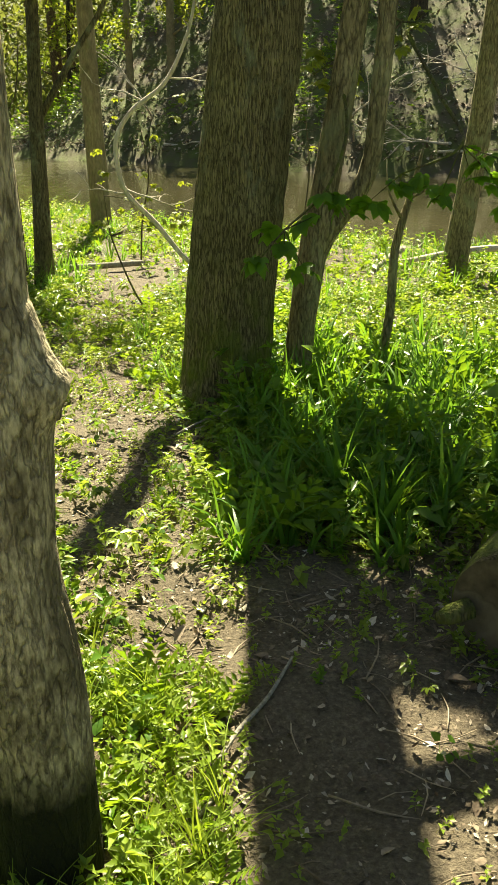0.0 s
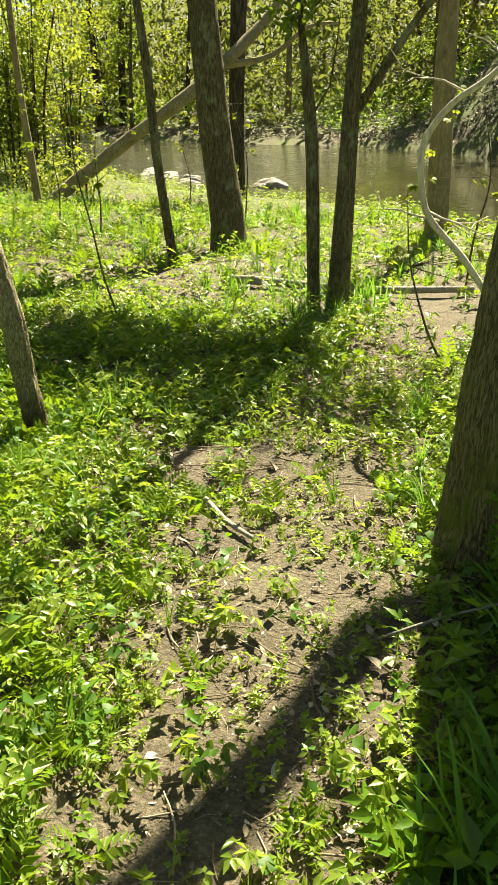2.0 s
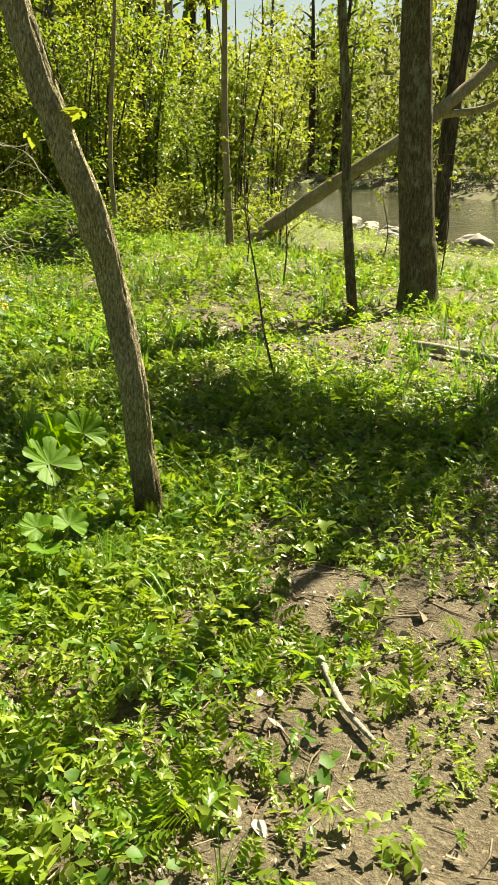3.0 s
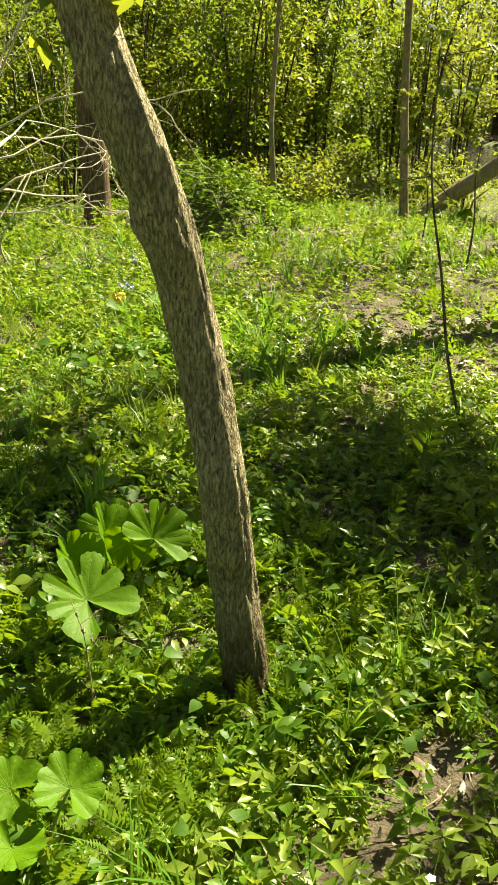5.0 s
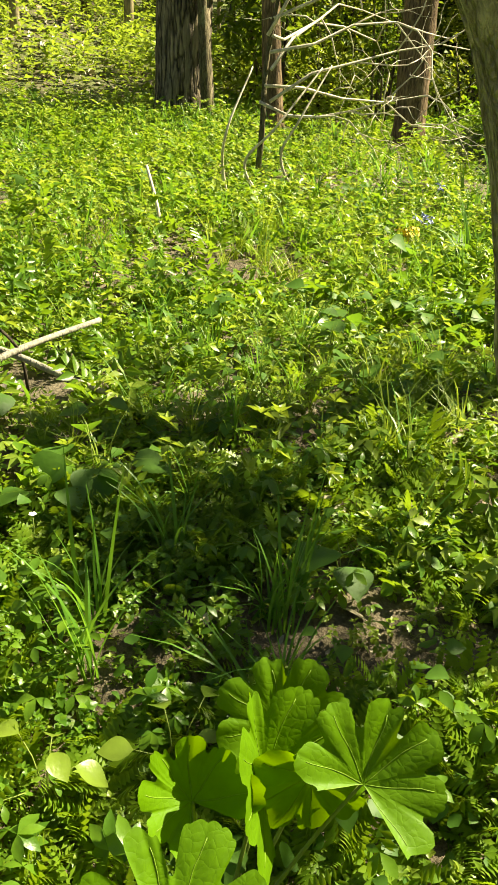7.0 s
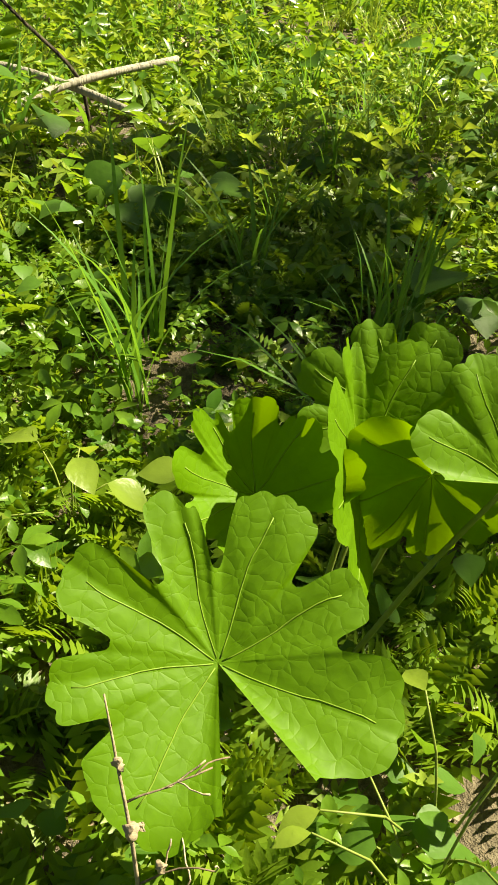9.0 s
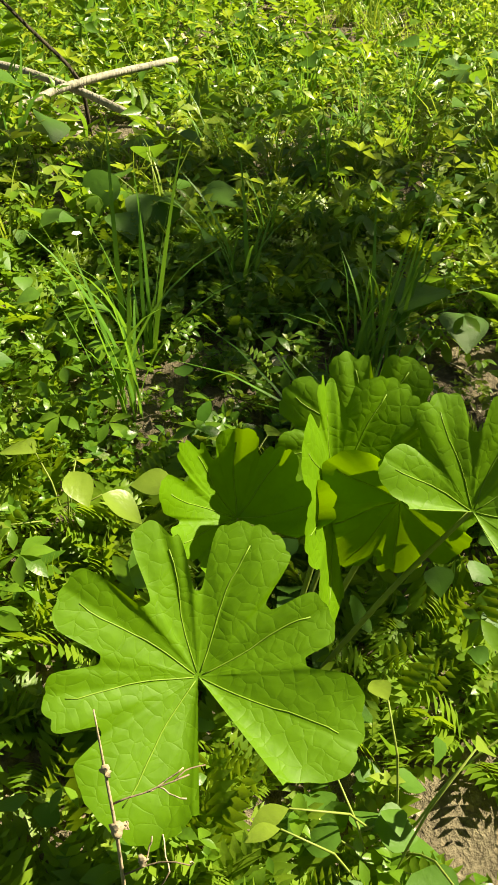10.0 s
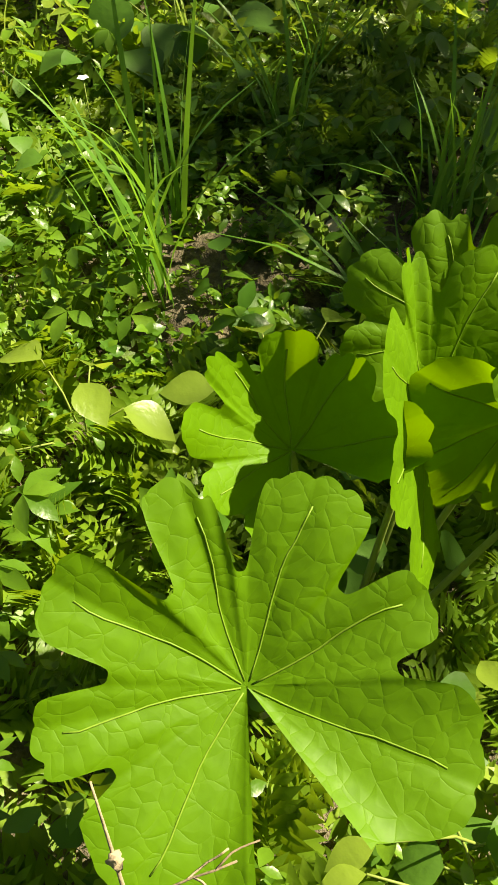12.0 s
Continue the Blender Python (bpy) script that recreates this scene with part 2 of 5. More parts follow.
LOG_END = bark_material("sawn_log_end", (0.1, 0.08, 0.052), (0.19, 0.155, 0.105), 0.9, 14, 0.004, 0.0, (0.14, 0.1, 0.07), 0.7, 0.3)
HERB = leaf_material("herb_leaf", (0.045, 0.12, 0.014), (0.15, 0.27, 0.026), (0.32, 0.48, 0.025), 0.33)
HERB_PALE = leaf_material("herb_leaf_pale", (0.1, 0.18, 0.022), (0.28, 0.37, 0.06), (0.45, 0.54, 0.045), 0.33)
FERN = leaf_material("fern_leaf", (0.07, 0.15, 0.014), (0.18, 0.28, 0.028), (0.36, 0.5, 0.025))
GRASS = leaf_material("grass_blade", (0.05, 0.15, 0.02), (0.13, 0.28, 0.036), (0.26, 0.47, 0.035), 0.4)
VIOLET = leaf_material("violet_leaf", (0.045, 0.12, 0.016), (0.1, 0.21, 0.03), (0.24, 0.42, 0.025), 0.5)
BROAD = leaf_material("lobed_leaf", (0.076, 0.185, 0.005), (0.112, 0.238, 0.007), (0.29, 0.46, 0.005), 0.55, 0.42, 0.5, 62.0)
TREE_LEAF = leaf_material("tree_leaf", (0.045, 0.1, 0.012), (0.14, 0.21, 0.025), (0.29, 0.38, 0.025), 0.5, 0.45)
YOUNG_LEAF = leaf_material("young_tree_leaf", (0.1, 0.15, 0.018), (0.24, 0.29, 0.04), (0.4, 0.44, 0.035), 0.5, 0.45)
DISTANT_LEAF = leaf_material("distant_leaf", (0.06, 0.085, 0.02), (0.19, 0.21, 0.05), (0.24, 0.27, 0.05), 0.7, 0.4, 0.12)
VEIN = leaf_material("leaf_vein", (0.16, 0.27, 0.03), (0.19, 0.3, 0.035), (0.32, 0.45, 0.02), 0.5, 0.3)
MAPLE = leaf_material("maple_leaf", (0.07, 0.17, 0.018), (0.13, 0.26, 0.03), (0.3, 0.52, 0.03), 0.45, 0.55)
STALK = leaf_material("green_stalk", (0.15, 0.2, 0.04), (0.24, 0.3, 0.07), (0.36, 0.44, 0.08), 0.5, 0.15)
LITTER = island_material("dry_leaf", [(0.0, (0.1, 0.07, 0.045)), (0.5, (0.22, 0.17, 0.115)), (0.8, (0.42, 0.36, 0.27)), (1.0, (0.62, 0.57, 0.47))])
TWIG = island_material("dry_twig", [(0.0, (0.12, 0.085, 0.055)), (1.0, (0.4, 0.32, 0.22))])
STONE = island_material("pale_stone", [(0.0, (0.24, 0.215, 0.18)), (1.0, (0.42, 0.39, 0.34))], 0.85, 25)
PETAL = island_material("white_petal", [(0.0, (0.75, 0.75, 0.72)), (1.0, (0.82, 0.82, 0.8))], 0.6)
PETAL_BLUE = island_material("blue_petal", [(0.0, (0.3, 0.34, 0.62)), (1.0, (0.42, 0.46, 0.7))], 0.6)
PETAL_GOLD = island_material("yellow_petal", [(0.0, (0.6, 0.42, 0.03)), (1.0, (0.7, 0.52, 0.04))], 0.6)


# ---- mesh helpers ----
def mesh_np(name, verts, tris, material, smooth=True):
    """One mesh from arrays of places and triangles."""
    verts, tris = np.asarray(verts, np.float32), np.asarray(tris, np.int32)
    me = bpy.data.meshes.new(name)
    me.vertices.add(len(verts))
    me.vertices.foreach_set("co", verts.ravel())
    me.loops.add(tris.size)
    me.loops.foreach_set("vertex_index", tris.ravel())
    me.polygons.add(len(tris))
    me.polygons.foreach_set("loop_start", np.arange(0, tris.size, 3, dtype=np.int32))
    me.polygons.foreach_set("use_smooth", np.full(len(tris), smooth))
    me.update(calc_edges=True)
    me.materials.append(material)
    return me


def thing(name, at, label, category, group="", kind=""):
    """The empty at a thing's base."""
    ob = new(name)
    ob.empty_display_size = 0.1
    ob.matrix_world = Matrix.Translation(at)
    return tagged(ob, label, category, group, kind)


def part(name, soup, material, parent, label="", smooth=True):
    """Links a soup of places and triangles, given in the parent's own space, as one mesh under it."""
    ob = new(name, mesh_np(name, soup[0], soup[1], material, smooth))
    ob.parent = parent
    return tagged(ob, label)


def join(soups):
    vs, fs, n = [], [], 0
    for v, f in soups:
        vs.append(np.asarray(v, float))
        fs.append(np.asarray(f, int) + n)
        n += len(v)
    return np.concatenate(vs), np.concatenate(fs)


def moved(soup, m):
    m = np.array(m)
    return soup[0] @ m[:3, :3].T + m[:3, 3], soup[1]


def spread(soup, places, turns, sizes, tilts=None):
    """Many copies of one soup: places (n,3), turns about z, sizes, and a tilt vector (n,2)."""
    v, f = np.asarray(soup[0], float), np.asarray(soup[1], int)
    n = len(places)
    c, s = np.cos(turns)[:, None], np.sin(turns)[:, None]
    sz = np.asarray(sizes)[:, None]
    x = (v[None, :, 0] * c - v[None, :, 1] * s) * sz
    y = (v[None, :, 0] * s + v[None, :, 1] * c) * sz
    z = np.repeat(v[None, :, 2], n, 0) * sz
    if tilts is not None:
        x, y, z = x + tilts[:, :1] * z, y + tilts[:, 1:] * z, z - tilts[:, :1] * x - tilts[:, 1:] * y
    out = np.stack((x, y, z), -1) + np.asarray(places)[:, None, :]
    faces = (f[None] + (np.arange(n) * len(v))[:, None, None]).reshape(-1, 3)
    return out.reshape(-1, 3), faces


def smooth_line(points, step):
    """A rounded line through rows of x, y, z, radius, with a row about every step metres."""
    p = np.asarray(points, float)
    p = np.vstack((2 * p[0] - p[1], p, 2 * p[-1] - p[-2]))
    rows = []
    for i in range(1, len(p) - 2):
        n = max(1, int(np.linalg.norm(p[i + 1, :3] - p[i, :3]) / (step * (8 if step < 0.11 and p[i, 2] > 2.6 else 1))))
        for t in np.arange(n) / n:
            a, b, c, d = p[i - 1], p[i], p[i + 1], p[i + 2]
            rows.append(0.5 * (2 * b + (c - a) * t + (2 * a - 5 * b + 4 * c - d) * t * t + (3 * b - a - 3 * c + d) * t ** 3))
    rows.append(p[-2])
    return np.array(rows)


def tube(points, sides=8, step=0.3, rough=0.0, grain=0.0, seed=0, flare=0.0, knots=()):
    """A limb along rows of x, y, z, radius: rough swells its outline, grain raises bark ridges, flare spreads its foot."""
    line = smooth_line(points, step)
    n = len(line)
    ways = np.gradient(line[:, :3], axis=0)
    ways /= np.linalg.norm(ways, axis=1)[:, None] + 1e-9
    side = np.cross(ways, (0.31, 0.95, 0.05))
    side /= np.linalg.norm(side, axis=1)[:, None] + 1e-9
    up = np.cross(ways, side)
    ang = np.arange(sides) * 2 * math.pi / sides
    run = np.concatenate(([0], np.cumsum(np.linalg.norm(np.diff(line[:, :3], axis=0), axis=1))))
    rad = np.repeat(np.maximum(line[:, 3:4], 0.0008), sides, 1)
    if rough or grain:
        for i in range(n):
            for j in range(sides):
                ca, sa = math.cos(ang[j]), math.sin(ang[j])
                r = rad[i, j]
                if rough:
                    r *= 1 + rough * noise.noise((ca * 1.3 + seed, sa * 1.3, run[i] * 1.6)) + rough * 0.6 * noise.noise((ca * 3 + seed, sa * 3, run[i] * 5))
                if grain:
                    k = rad[i, j] * 42
                    r += grain * (noise.noise((ca * k, sa * k + seed, run[i] * 6)) + 0.5 * noise.noise((ca * k * 2.2, sa * k * 2.2 + seed, run[i] * 15)))
                if flare and run[i] < 0.7:
                    r *= 1 + flare * (1 - run[i] / 0.7) ** 2.2 * (1 + 0.6 * noise.noise((ca * 1.8, sa * 1.8, seed + 3.0)))
                for h, a, size, out in knots:
                    d2 = ((run[i] - h) / size) ** 2 + (math.remainder(ang[j] - a, 2 * math.pi) * rad[i, j] / size) ** 2
                    r += out * math.exp(-d2)
                rad[i, j] = r
    v = line[:, None, :3] + rad[:, :, None] * (np.cos(ang)[None, :, None] * side[:, None] + np.sin(ang)[None, :, None] * up[:, None])
    v = v.reshape(-1, 3)
    i, j = np.meshgrid(np.arange(n - 1), np.arange(sides), indexing="ij")
    a, b = i * sides + j, i * sides + (j + 1) % sides
    f = np.concatenate((np.stack((a, b, b + sides), -1).reshape(-1, 3), np.stack((a, b + sides, a + sides), -1).reshape(-1, 3)))
    caps = len(v)
    v = np.vstack((v, line[0, :3], line[-1, :3]))
    k = np.arange(sides)
    f = np.vstack((f, np.stack((np.full(sides, caps), (k + 1) % sides, k), -1), np.stack((np.full(sides, caps + 1), (n - 1) * sides + k, (n - 1) * sides + (k + 1) % sides), -1)))
    return v, f


def blade(length, width, rows=2, droop=0.2, fold=0.3, peak=0.42, rise=0.0):
    """A leaf along +x from the origin: a pointed oval, folded along its midrib and drooping to its tip."""
    v, f = [(0, 0, 0)], []
    for i in range(1, rows + 1):
        t = i / (rows + 1)
        w = width / 2 * math.sin(math.pi * t ** (math.log(0.5) / math.log(peak)))
        z = rise * t * length - droop * t * t * length
        v += [(t * length, w, z + fold * w), (t * length, 0, z), (t * length, -w, z + fold * w)]
    v.append((length, 0, (rise - droop) * length))
    f += [(0, 2, 1), (0, 3, 2)]
    for i in range(rows - 1):
        a = 1 + 3 * i
        f += [(a, a + 1, a + 4), (a, a + 4, a + 3), (a + 1, a + 2, a + 5), (a + 1, a + 5, a + 4)]
    a, tip = 1 + 3 * (rows - 1), len(v) - 1
    f += [(a, a + 1, tip), (a + 1, a + 2, tip)]
    return np.array(v, float), np.array(f)


def kite(length, width, droop=0.2, fold=0.3, rise=0.0):
    """The plainest leaf: two halves folded along the midrib."""
    w = width / 2
    return (np.array([(0, 0, 0), (0.45 * length, w, fold * w + 0.45 * rise * length), (length, 0, (rise - droop) * length), (0.45 * length, -w, fold * w + 0.45 * rise * length)]),
            np.array([(0, 2, 1), (0, 3, 2)]))


def strip(a, b, width):
    """A thin stem from a to b."""
    return np.array([(a[0] - width, a[1], a[2]), (a[0] + width, a[1], a[2]), (b[0], b[1], b[2])], float), np.array([(0, 1, 2)])


def grass_blade(height, width, lean, bend, rows=5):
    v, f = [], []
    for i in range(rows + 1):
        t = i / rows
        w = width / 2 * (1 - t ** 2.2) + 0.0004
        x = lean * t * height + bend * t * t * height
        z = height * (t - 0.45 * bend * t ** 3)
        v += [(x, w, z), (x, -w, z)]
        if i:
            a = 2 * (i - 1)
            f += [(a, a + 1, a + 3), (a, a + 3, a + 2)]
    return np.array(v, float), np.array(f)


# ---- ground and river ----
NEAR_X, NEAR_Y = [-400, -60, -25, -13.5, -10.3, -4.7, -3.0, 2.35, 4.4, 20, 400], [220, 62, 37, 27.2, 25.6, 23.8, 21.6, 17.0, 15.6, 9, -150]
FAR_X, FAR_Y = [-400, -60, -37, -29, -16, -8.5, 6.5, 30, 400], [240, 84, 62, 60, 57, 50, 39, 30, -130]
WATER_Z = -0.9


def smooth01(t):
    t = np.clip(t, 0, 1)
    return t * t * (3 - 2 * t)


def ground_z(x, y):
    """The height of the ground: a bench that falls gently to the river, the river's bed, and the slopes around."""
    x, y = np.asarray(x, float), np.asarray(y, float)
    near, far = np.interp(x, NEAR_X, NEAR_Y), np.interp(x, FAR_X, FAR_Y)
    z = -0.0262 * np.clip(y, -6, 19) - 0.16 * np.exp(-((x + 3.65) ** 2 + (y - 6.1) ** 2) / 1.6)
    z = z + 0.05 * np.sin(x * 1.3 + 1) * np.sin(y * 1.1) * smooth01((np.hypot(x + 1.5, y - 4) - 1) / 6) + 0.012 * np.sin(x * 5.1 + y * 2.3) + 0.012 * np.sin(y * 6.3 - x * 3.7)
    z = z + smooth01((-x - 17) / 26) * 4.5 * smooth01((17 - y) / 8) + smooth01((-x - 40) / 60) * 9
    z = z + 0.8 * np.exp(-(((x + 13.3) / 1.2) ** 2 + ((y - 14.2) / 1.0) ** 2)) - 0.45 * np.exp(-(((x + 12.2) / 0.55) ** 2 + ((y - 12.9) / 0.5) ** 2))
    z = z + smooth01((x - 6) / 30) * 3
    d = y - near
    z = np.where(d > -2.5, z + (-1.7 - z) * smooth01((d + 2.5) / 3.6), z)
    e = y - far
    steep = smooth01((x + 18) / 12)
    rise = np.clip(e, 0, 60) * (0.10 + 0.5 * steep) + smooth01((e - 30) / 90) * 24 * (1 - steep)
    z = np.where(e > -1.5, -1.7 + 1.25 * smooth01((e + 1.5) / 2.5) + rise, z)
    return z


def build_ground():
    def axis(lo, hi, fine, reach):
        mid = np.arange(lo, hi, fine)
        out, s = [], fine
        a = hi
        while a < reach:
            out.append(a)
            s *= 1.07
            a += s
        neg = [lo + hi - v for v in out[1:]]
        return np.concatenate((neg[::-1], mid, out))
    xs, ys = axis(-7.5, 3.0, 0.09, 420), axis(0.0, 11.0, 0.09, 420)
    gx, gy = np.meshgrid(xs, ys)
    gz = ground_z(gx, gy)
    near_walk = (np.abs(gx + 2) < 6) & (gy > -1) & (gy < 13)
    lump = np.zeros_like(gz)
    for i, j in zip(*np.nonzero(near_walk)):
        lump[i, j] = 0.03 * noise.noise((gx[i, j] * 2.4, gy[i, j] * 2.4, 0)) + 0.014 * noise.noise((gx[i, j] * 8, gy[i, j] * 8, 4))
    v = np.stack((gx, gy, gz + lump), -1).reshape(-1, 3)
    ny, nx = gx.shape
    a = (np.arange(ny - 1)[:, None] * nx + np.arange(nx - 1)[None]).ravel()
    f = np.concatenate((np.stack((a, a + 1, a + nx + 1), -1), np.stack((a, a + nx + 1, a + nx), -1)))
    ob = new("ground", mesh_np("ground", v, f, SOIL))
    return tagged(ob, "brown forest soil strewn with dry leaf bits, sloping to a river", "ground", kind="structure")


build_ground()
water = new("water", mesh_np("water", [(-420, -300, WATER_Z), (420, -300, WATER_Z), (420, 420, WATER_Z), (-420, 420, WATER_Z)], [(0, 1, 2), (0, 2, 3)], WATER))
tagged(water, "slow muddy olive river reflecting the trees", "water", kind="structure")


# ---- trees ----
def leaf_cloud(centres, count, size, flat=0.5, spread_r=0.5, seed=0):
    """Many small leaves round the given centres (x, y, z, radius)."""
    r = np.random.default_rng(seed)
    one = kite(1.0, 0.62, 0.25, 0.25)
    c = np.asarray(centres, float)
    pick = r.choice(len(c), count, p=c[:, 3] ** 2 / (c[:, 3] ** 2).sum())
    d = r.normal(size=(count, 3))
    d /= np.linalg.norm(d, axis=1)[:, None]
    p = c[pick, :3] + d * (c[pick, 3:4] * r.random((count, 1)) ** 0.45) * np.array((1, 1, flat))
    return spread(one, p, r.random(count) * 6.283, size * r.uniform(0.6, 1.35, count), r.normal(0, 0.5, (count, 2)))


def twigs(start, way, length, radius, seed, depth=2, curl=0.25, droop=0.0, sides=5):
    """A branching bare twig. Returns soups and the twig ends."""
    r = random.Random(seed)
    out, ends = [], []

    def grow(p, d, l, rad, level):
        rows, n = [(*p, rad)], 5
        for i in range(n):
            d = (d + Vector((r.uniform(-curl, curl), r.uniform(-curl, curl), r.uniform(-curl, curl) - droop))).normalized()
            p = p + d * (l / n)
            rows.append((*p, rad * (1 - 0.8 * (i + 1) / n)))
            if level and i >= 1 and r.random() < 0.75:
                s = (d + Vector((r.uniform(-1, 1), r.uniform(-1, 1), r.uniform(-0.6, 0.8)))).normalized()
                grow(p.copy(), s, l * r.uniform(0.35, 0.6), rad * 0.55, level - 1)
        ends.append(p)
        out.append(tube(rows, sides if level else 4, l / 6))

    grow(Vector(start), Vector(way).normalized(), length, radius, depth)
    return out, ends


def tree(name, rows, bark, label, limbs=(), crown=(), leaf=None, leaf_size=0.09, leaf_count=0, sides=14, step=0.25, rough=0.08, grain=0.0, flare=0.35, seed=1, knots=(), group=""):
    """A tree: its trunk along rows of x, y, z, radius in the world, with limbs likewise, and a crown of leaves."""
    base = Vector(rows[0][:3])
    ob = thing(name, base, label, "tree", group)
    shift = lambda pts: [(x - base.x, y - base.y, z - base.z, r) for x, y, z, r in pts]
    foot = shift(rows)
    foot = [(foot[0][0], foot[0][1], -0.15, foot[0][3])] + [(*p[:2], p[2] + (0.05 if i == 0 else 0), p[3]) for i, p in enumerate(foot)]
    part("trunk", tube(foot, sides, step, rough, grain, seed, flare, knots), bark, ob)
    for k, l in enumerate(limbs):
        part("limb", tube(shift(l), max(6, sides // 2), step, rough, 0, seed + k), bark, ob)
    if leaf_count:
        part("crown", leaf_cloud(shift(crown), leaf_count, leaf_size, 0.6, seed=seed), leaf or TREE_LEAF, ob)
    return ob


def up_rows(rows, height, r_top, sway=(0, 0)):
    """Carries a trunk on beyond its last row to a height."""
    a, b = np.array(rows[-2]), np.array(rows[-1])
    d = (b - a)[:3] / max(0.1, b[2] - a[2])
    out = list(rows)
    for k in (0.33, 0.66, 1.0):
        h = (height - b[2]) * k
        out.append((b[0] + d[0] * h * 0.7 + sway[0] * k, b[1] + d[1] * h * 0.7 + sway[1] * k, b[2] + h, b[3] + (r_top - b[3]) * k))
    return out


# the great tree beside the path, forking above head height; unseen limb and crown clumps are placed to shade the ground
tree("tree", [(-0.16, 5.66, -0.16, 0.30), (-0.14, 5.66, 0.26, 0.30), (-0.04, 5.66, 1.38, 0.285), (0.03, 5.66, 1.98, 0.28), (0.07, 5.66, 2.4, 0.265), (0.09, 5.67, 2.9, 0.245), (0.03, 5.7, 4.3, 0.235), (0.0, 5.75, 5.5, 0.2), (-0.1, 5.9, 10, 0.1)], BARK_BIG,
     "massive old tree with deeply furrowed grey-brown bark and mossy foot", limbs=[[(0.03, 5.72, 4.4, 0.1), (0.8, 6.6, 5.0, 0.08), (1.5, 7.8, 5.0, 0.04)]],
     crown=[(0.7, 8.3, 4.4, 0.8), (1.6, 8.6, 5.0, 1.0), (1.2, 7.6, 4.6, 0.8), (2.1, 8.0, 4.6, 0.9), *[(0.5, 7.4, 4.0, 0.5), (0.9, 6.55, 5.0, 0.5), (0.4, 7.2, 5.0, 0.45), (0.5, 6.9, 4.6, 0.4)] * 3, (0.2, 6.2, 9.5, 0.3)], leaf_count=1800, leaf_size=0.14, sides=110, step=0.035, rough=0.05, grain=0.012, flare=0.28, seed=3)
# the slim pair growing from one foot beside it
tree("tree", [(0.34, 5.88, -0.16, 0.10), (0.41, 5.87, 0.61, 0.098), (0.51, 5.86, 1.26, 0.093), (0.67, 5.84, 2.37, 0.084), (0.95, 5.9, 5, 0.06), (1.2, 6.2, 8, 0.03)], BARK_MOTTLED,
     "slim leaning tree forked low into two mottled grey stems", limbs=[[(0.45, 5.87, 0.75, 0.07), (0.53, 5.86, 0.95, 0.074), (0.78, 5.82, 1.33, 0.064), (0.83, 5.8, 1.8, 0.06), (0.86, 5.8, 2.37, 0.058), (0.95, 5.8, 5, 0.04)]],
     crown=[(1.2, 6.2, 6.5, 1.2)], leaf_count=700, leaf_size=0.11, sides=20, step=0.1, rough=0.08, grain=0.004, seed=5)
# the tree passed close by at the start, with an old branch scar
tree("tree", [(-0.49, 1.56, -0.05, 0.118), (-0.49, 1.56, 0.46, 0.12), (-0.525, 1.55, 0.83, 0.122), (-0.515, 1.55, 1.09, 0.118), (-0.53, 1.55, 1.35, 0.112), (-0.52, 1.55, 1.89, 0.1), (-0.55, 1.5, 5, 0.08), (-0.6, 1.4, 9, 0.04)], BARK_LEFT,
     "pale grey corky tree with a branch scar and near-black foot", limbs=[[(-0.53, 1.52, 3.2, 0.05), (-0.9, 1.3, 4.0, 0.035), (-1.4, 1.0, 5.2, 0.012)], [(-0.44, 1.555, 1.17, 0.035), (-0.385, 1.55, 1.19, 0.034), (-0.372, 1.55, 1.2, 0.012)]], sides=90, step=0.025, rough=0.05, grain=0.006, flare=0.2, seed=8, knots=[(1.41, 3.45, 0.06, 0.05), (1.5, 3.45, 0.1, 0.025)])
tree("tree", up_rows([(-2.48, 10.2, -0.27, 0.115), (-2.42, 10.2, 1.55, 0.083), (-2.36, 10.2, 2.75, 0.068)], 7, 0.02), BARK_GREY, "dark slender forked tree with fresh spring leaves",
     limbs=[[(-2.42, 10.2, 1.6, 0.045), (-2.2, 10.26, 1.95, 0.04), (-1.95, 10.33, 2.35, 0.035), (-1.7, 10.4, 2.7, 0.03), (-1.2, 10.5, 3.6, 0.012)]],
     crown=[(-2.5, 10.1, 3.2, 0.5), (-2.9, 10, 2.5, 0.35), (-2.0, 10.3, 3.1, 0.45), (-1.5, 10.4, 3.4, 0.4), (-2.2, 10.3, 6.8, 0.2)], leaf_count=600, leaf_size=0.1, seed=11)
tree("tree", up_rows([(-2.72, 10.15, -0.27, 0.064), (-2.78, 10.13, 1.46, 0.066), (-2.9, 10.1, 2.45, 0.03)], 4.2, 0.01), BARK_GREY, "thin grey broken-topped sapling stem", limbs=[[(-2.8, 10.12, 1.6, 0.014), (-2.6, 10.1, 1.9, 0.01), (-2.5, 10.05, 2.5, 0.004)]], seed=12, rough=0.12)
tree("tree", up_rows([(-2.77, 16.2, -0.43, 0.19), (-2.81, 16.16, 1.65, 0.17), (-2.83, 16.15, 3.4, 0.14)], 11, 0.05), BARK_TAN, "straight smooth tan tree on the river bank", crown=[(-2.8, 16, 9, 2)], leaf_count=500, leaf_size=0.12, seed=13, rough=0.05)
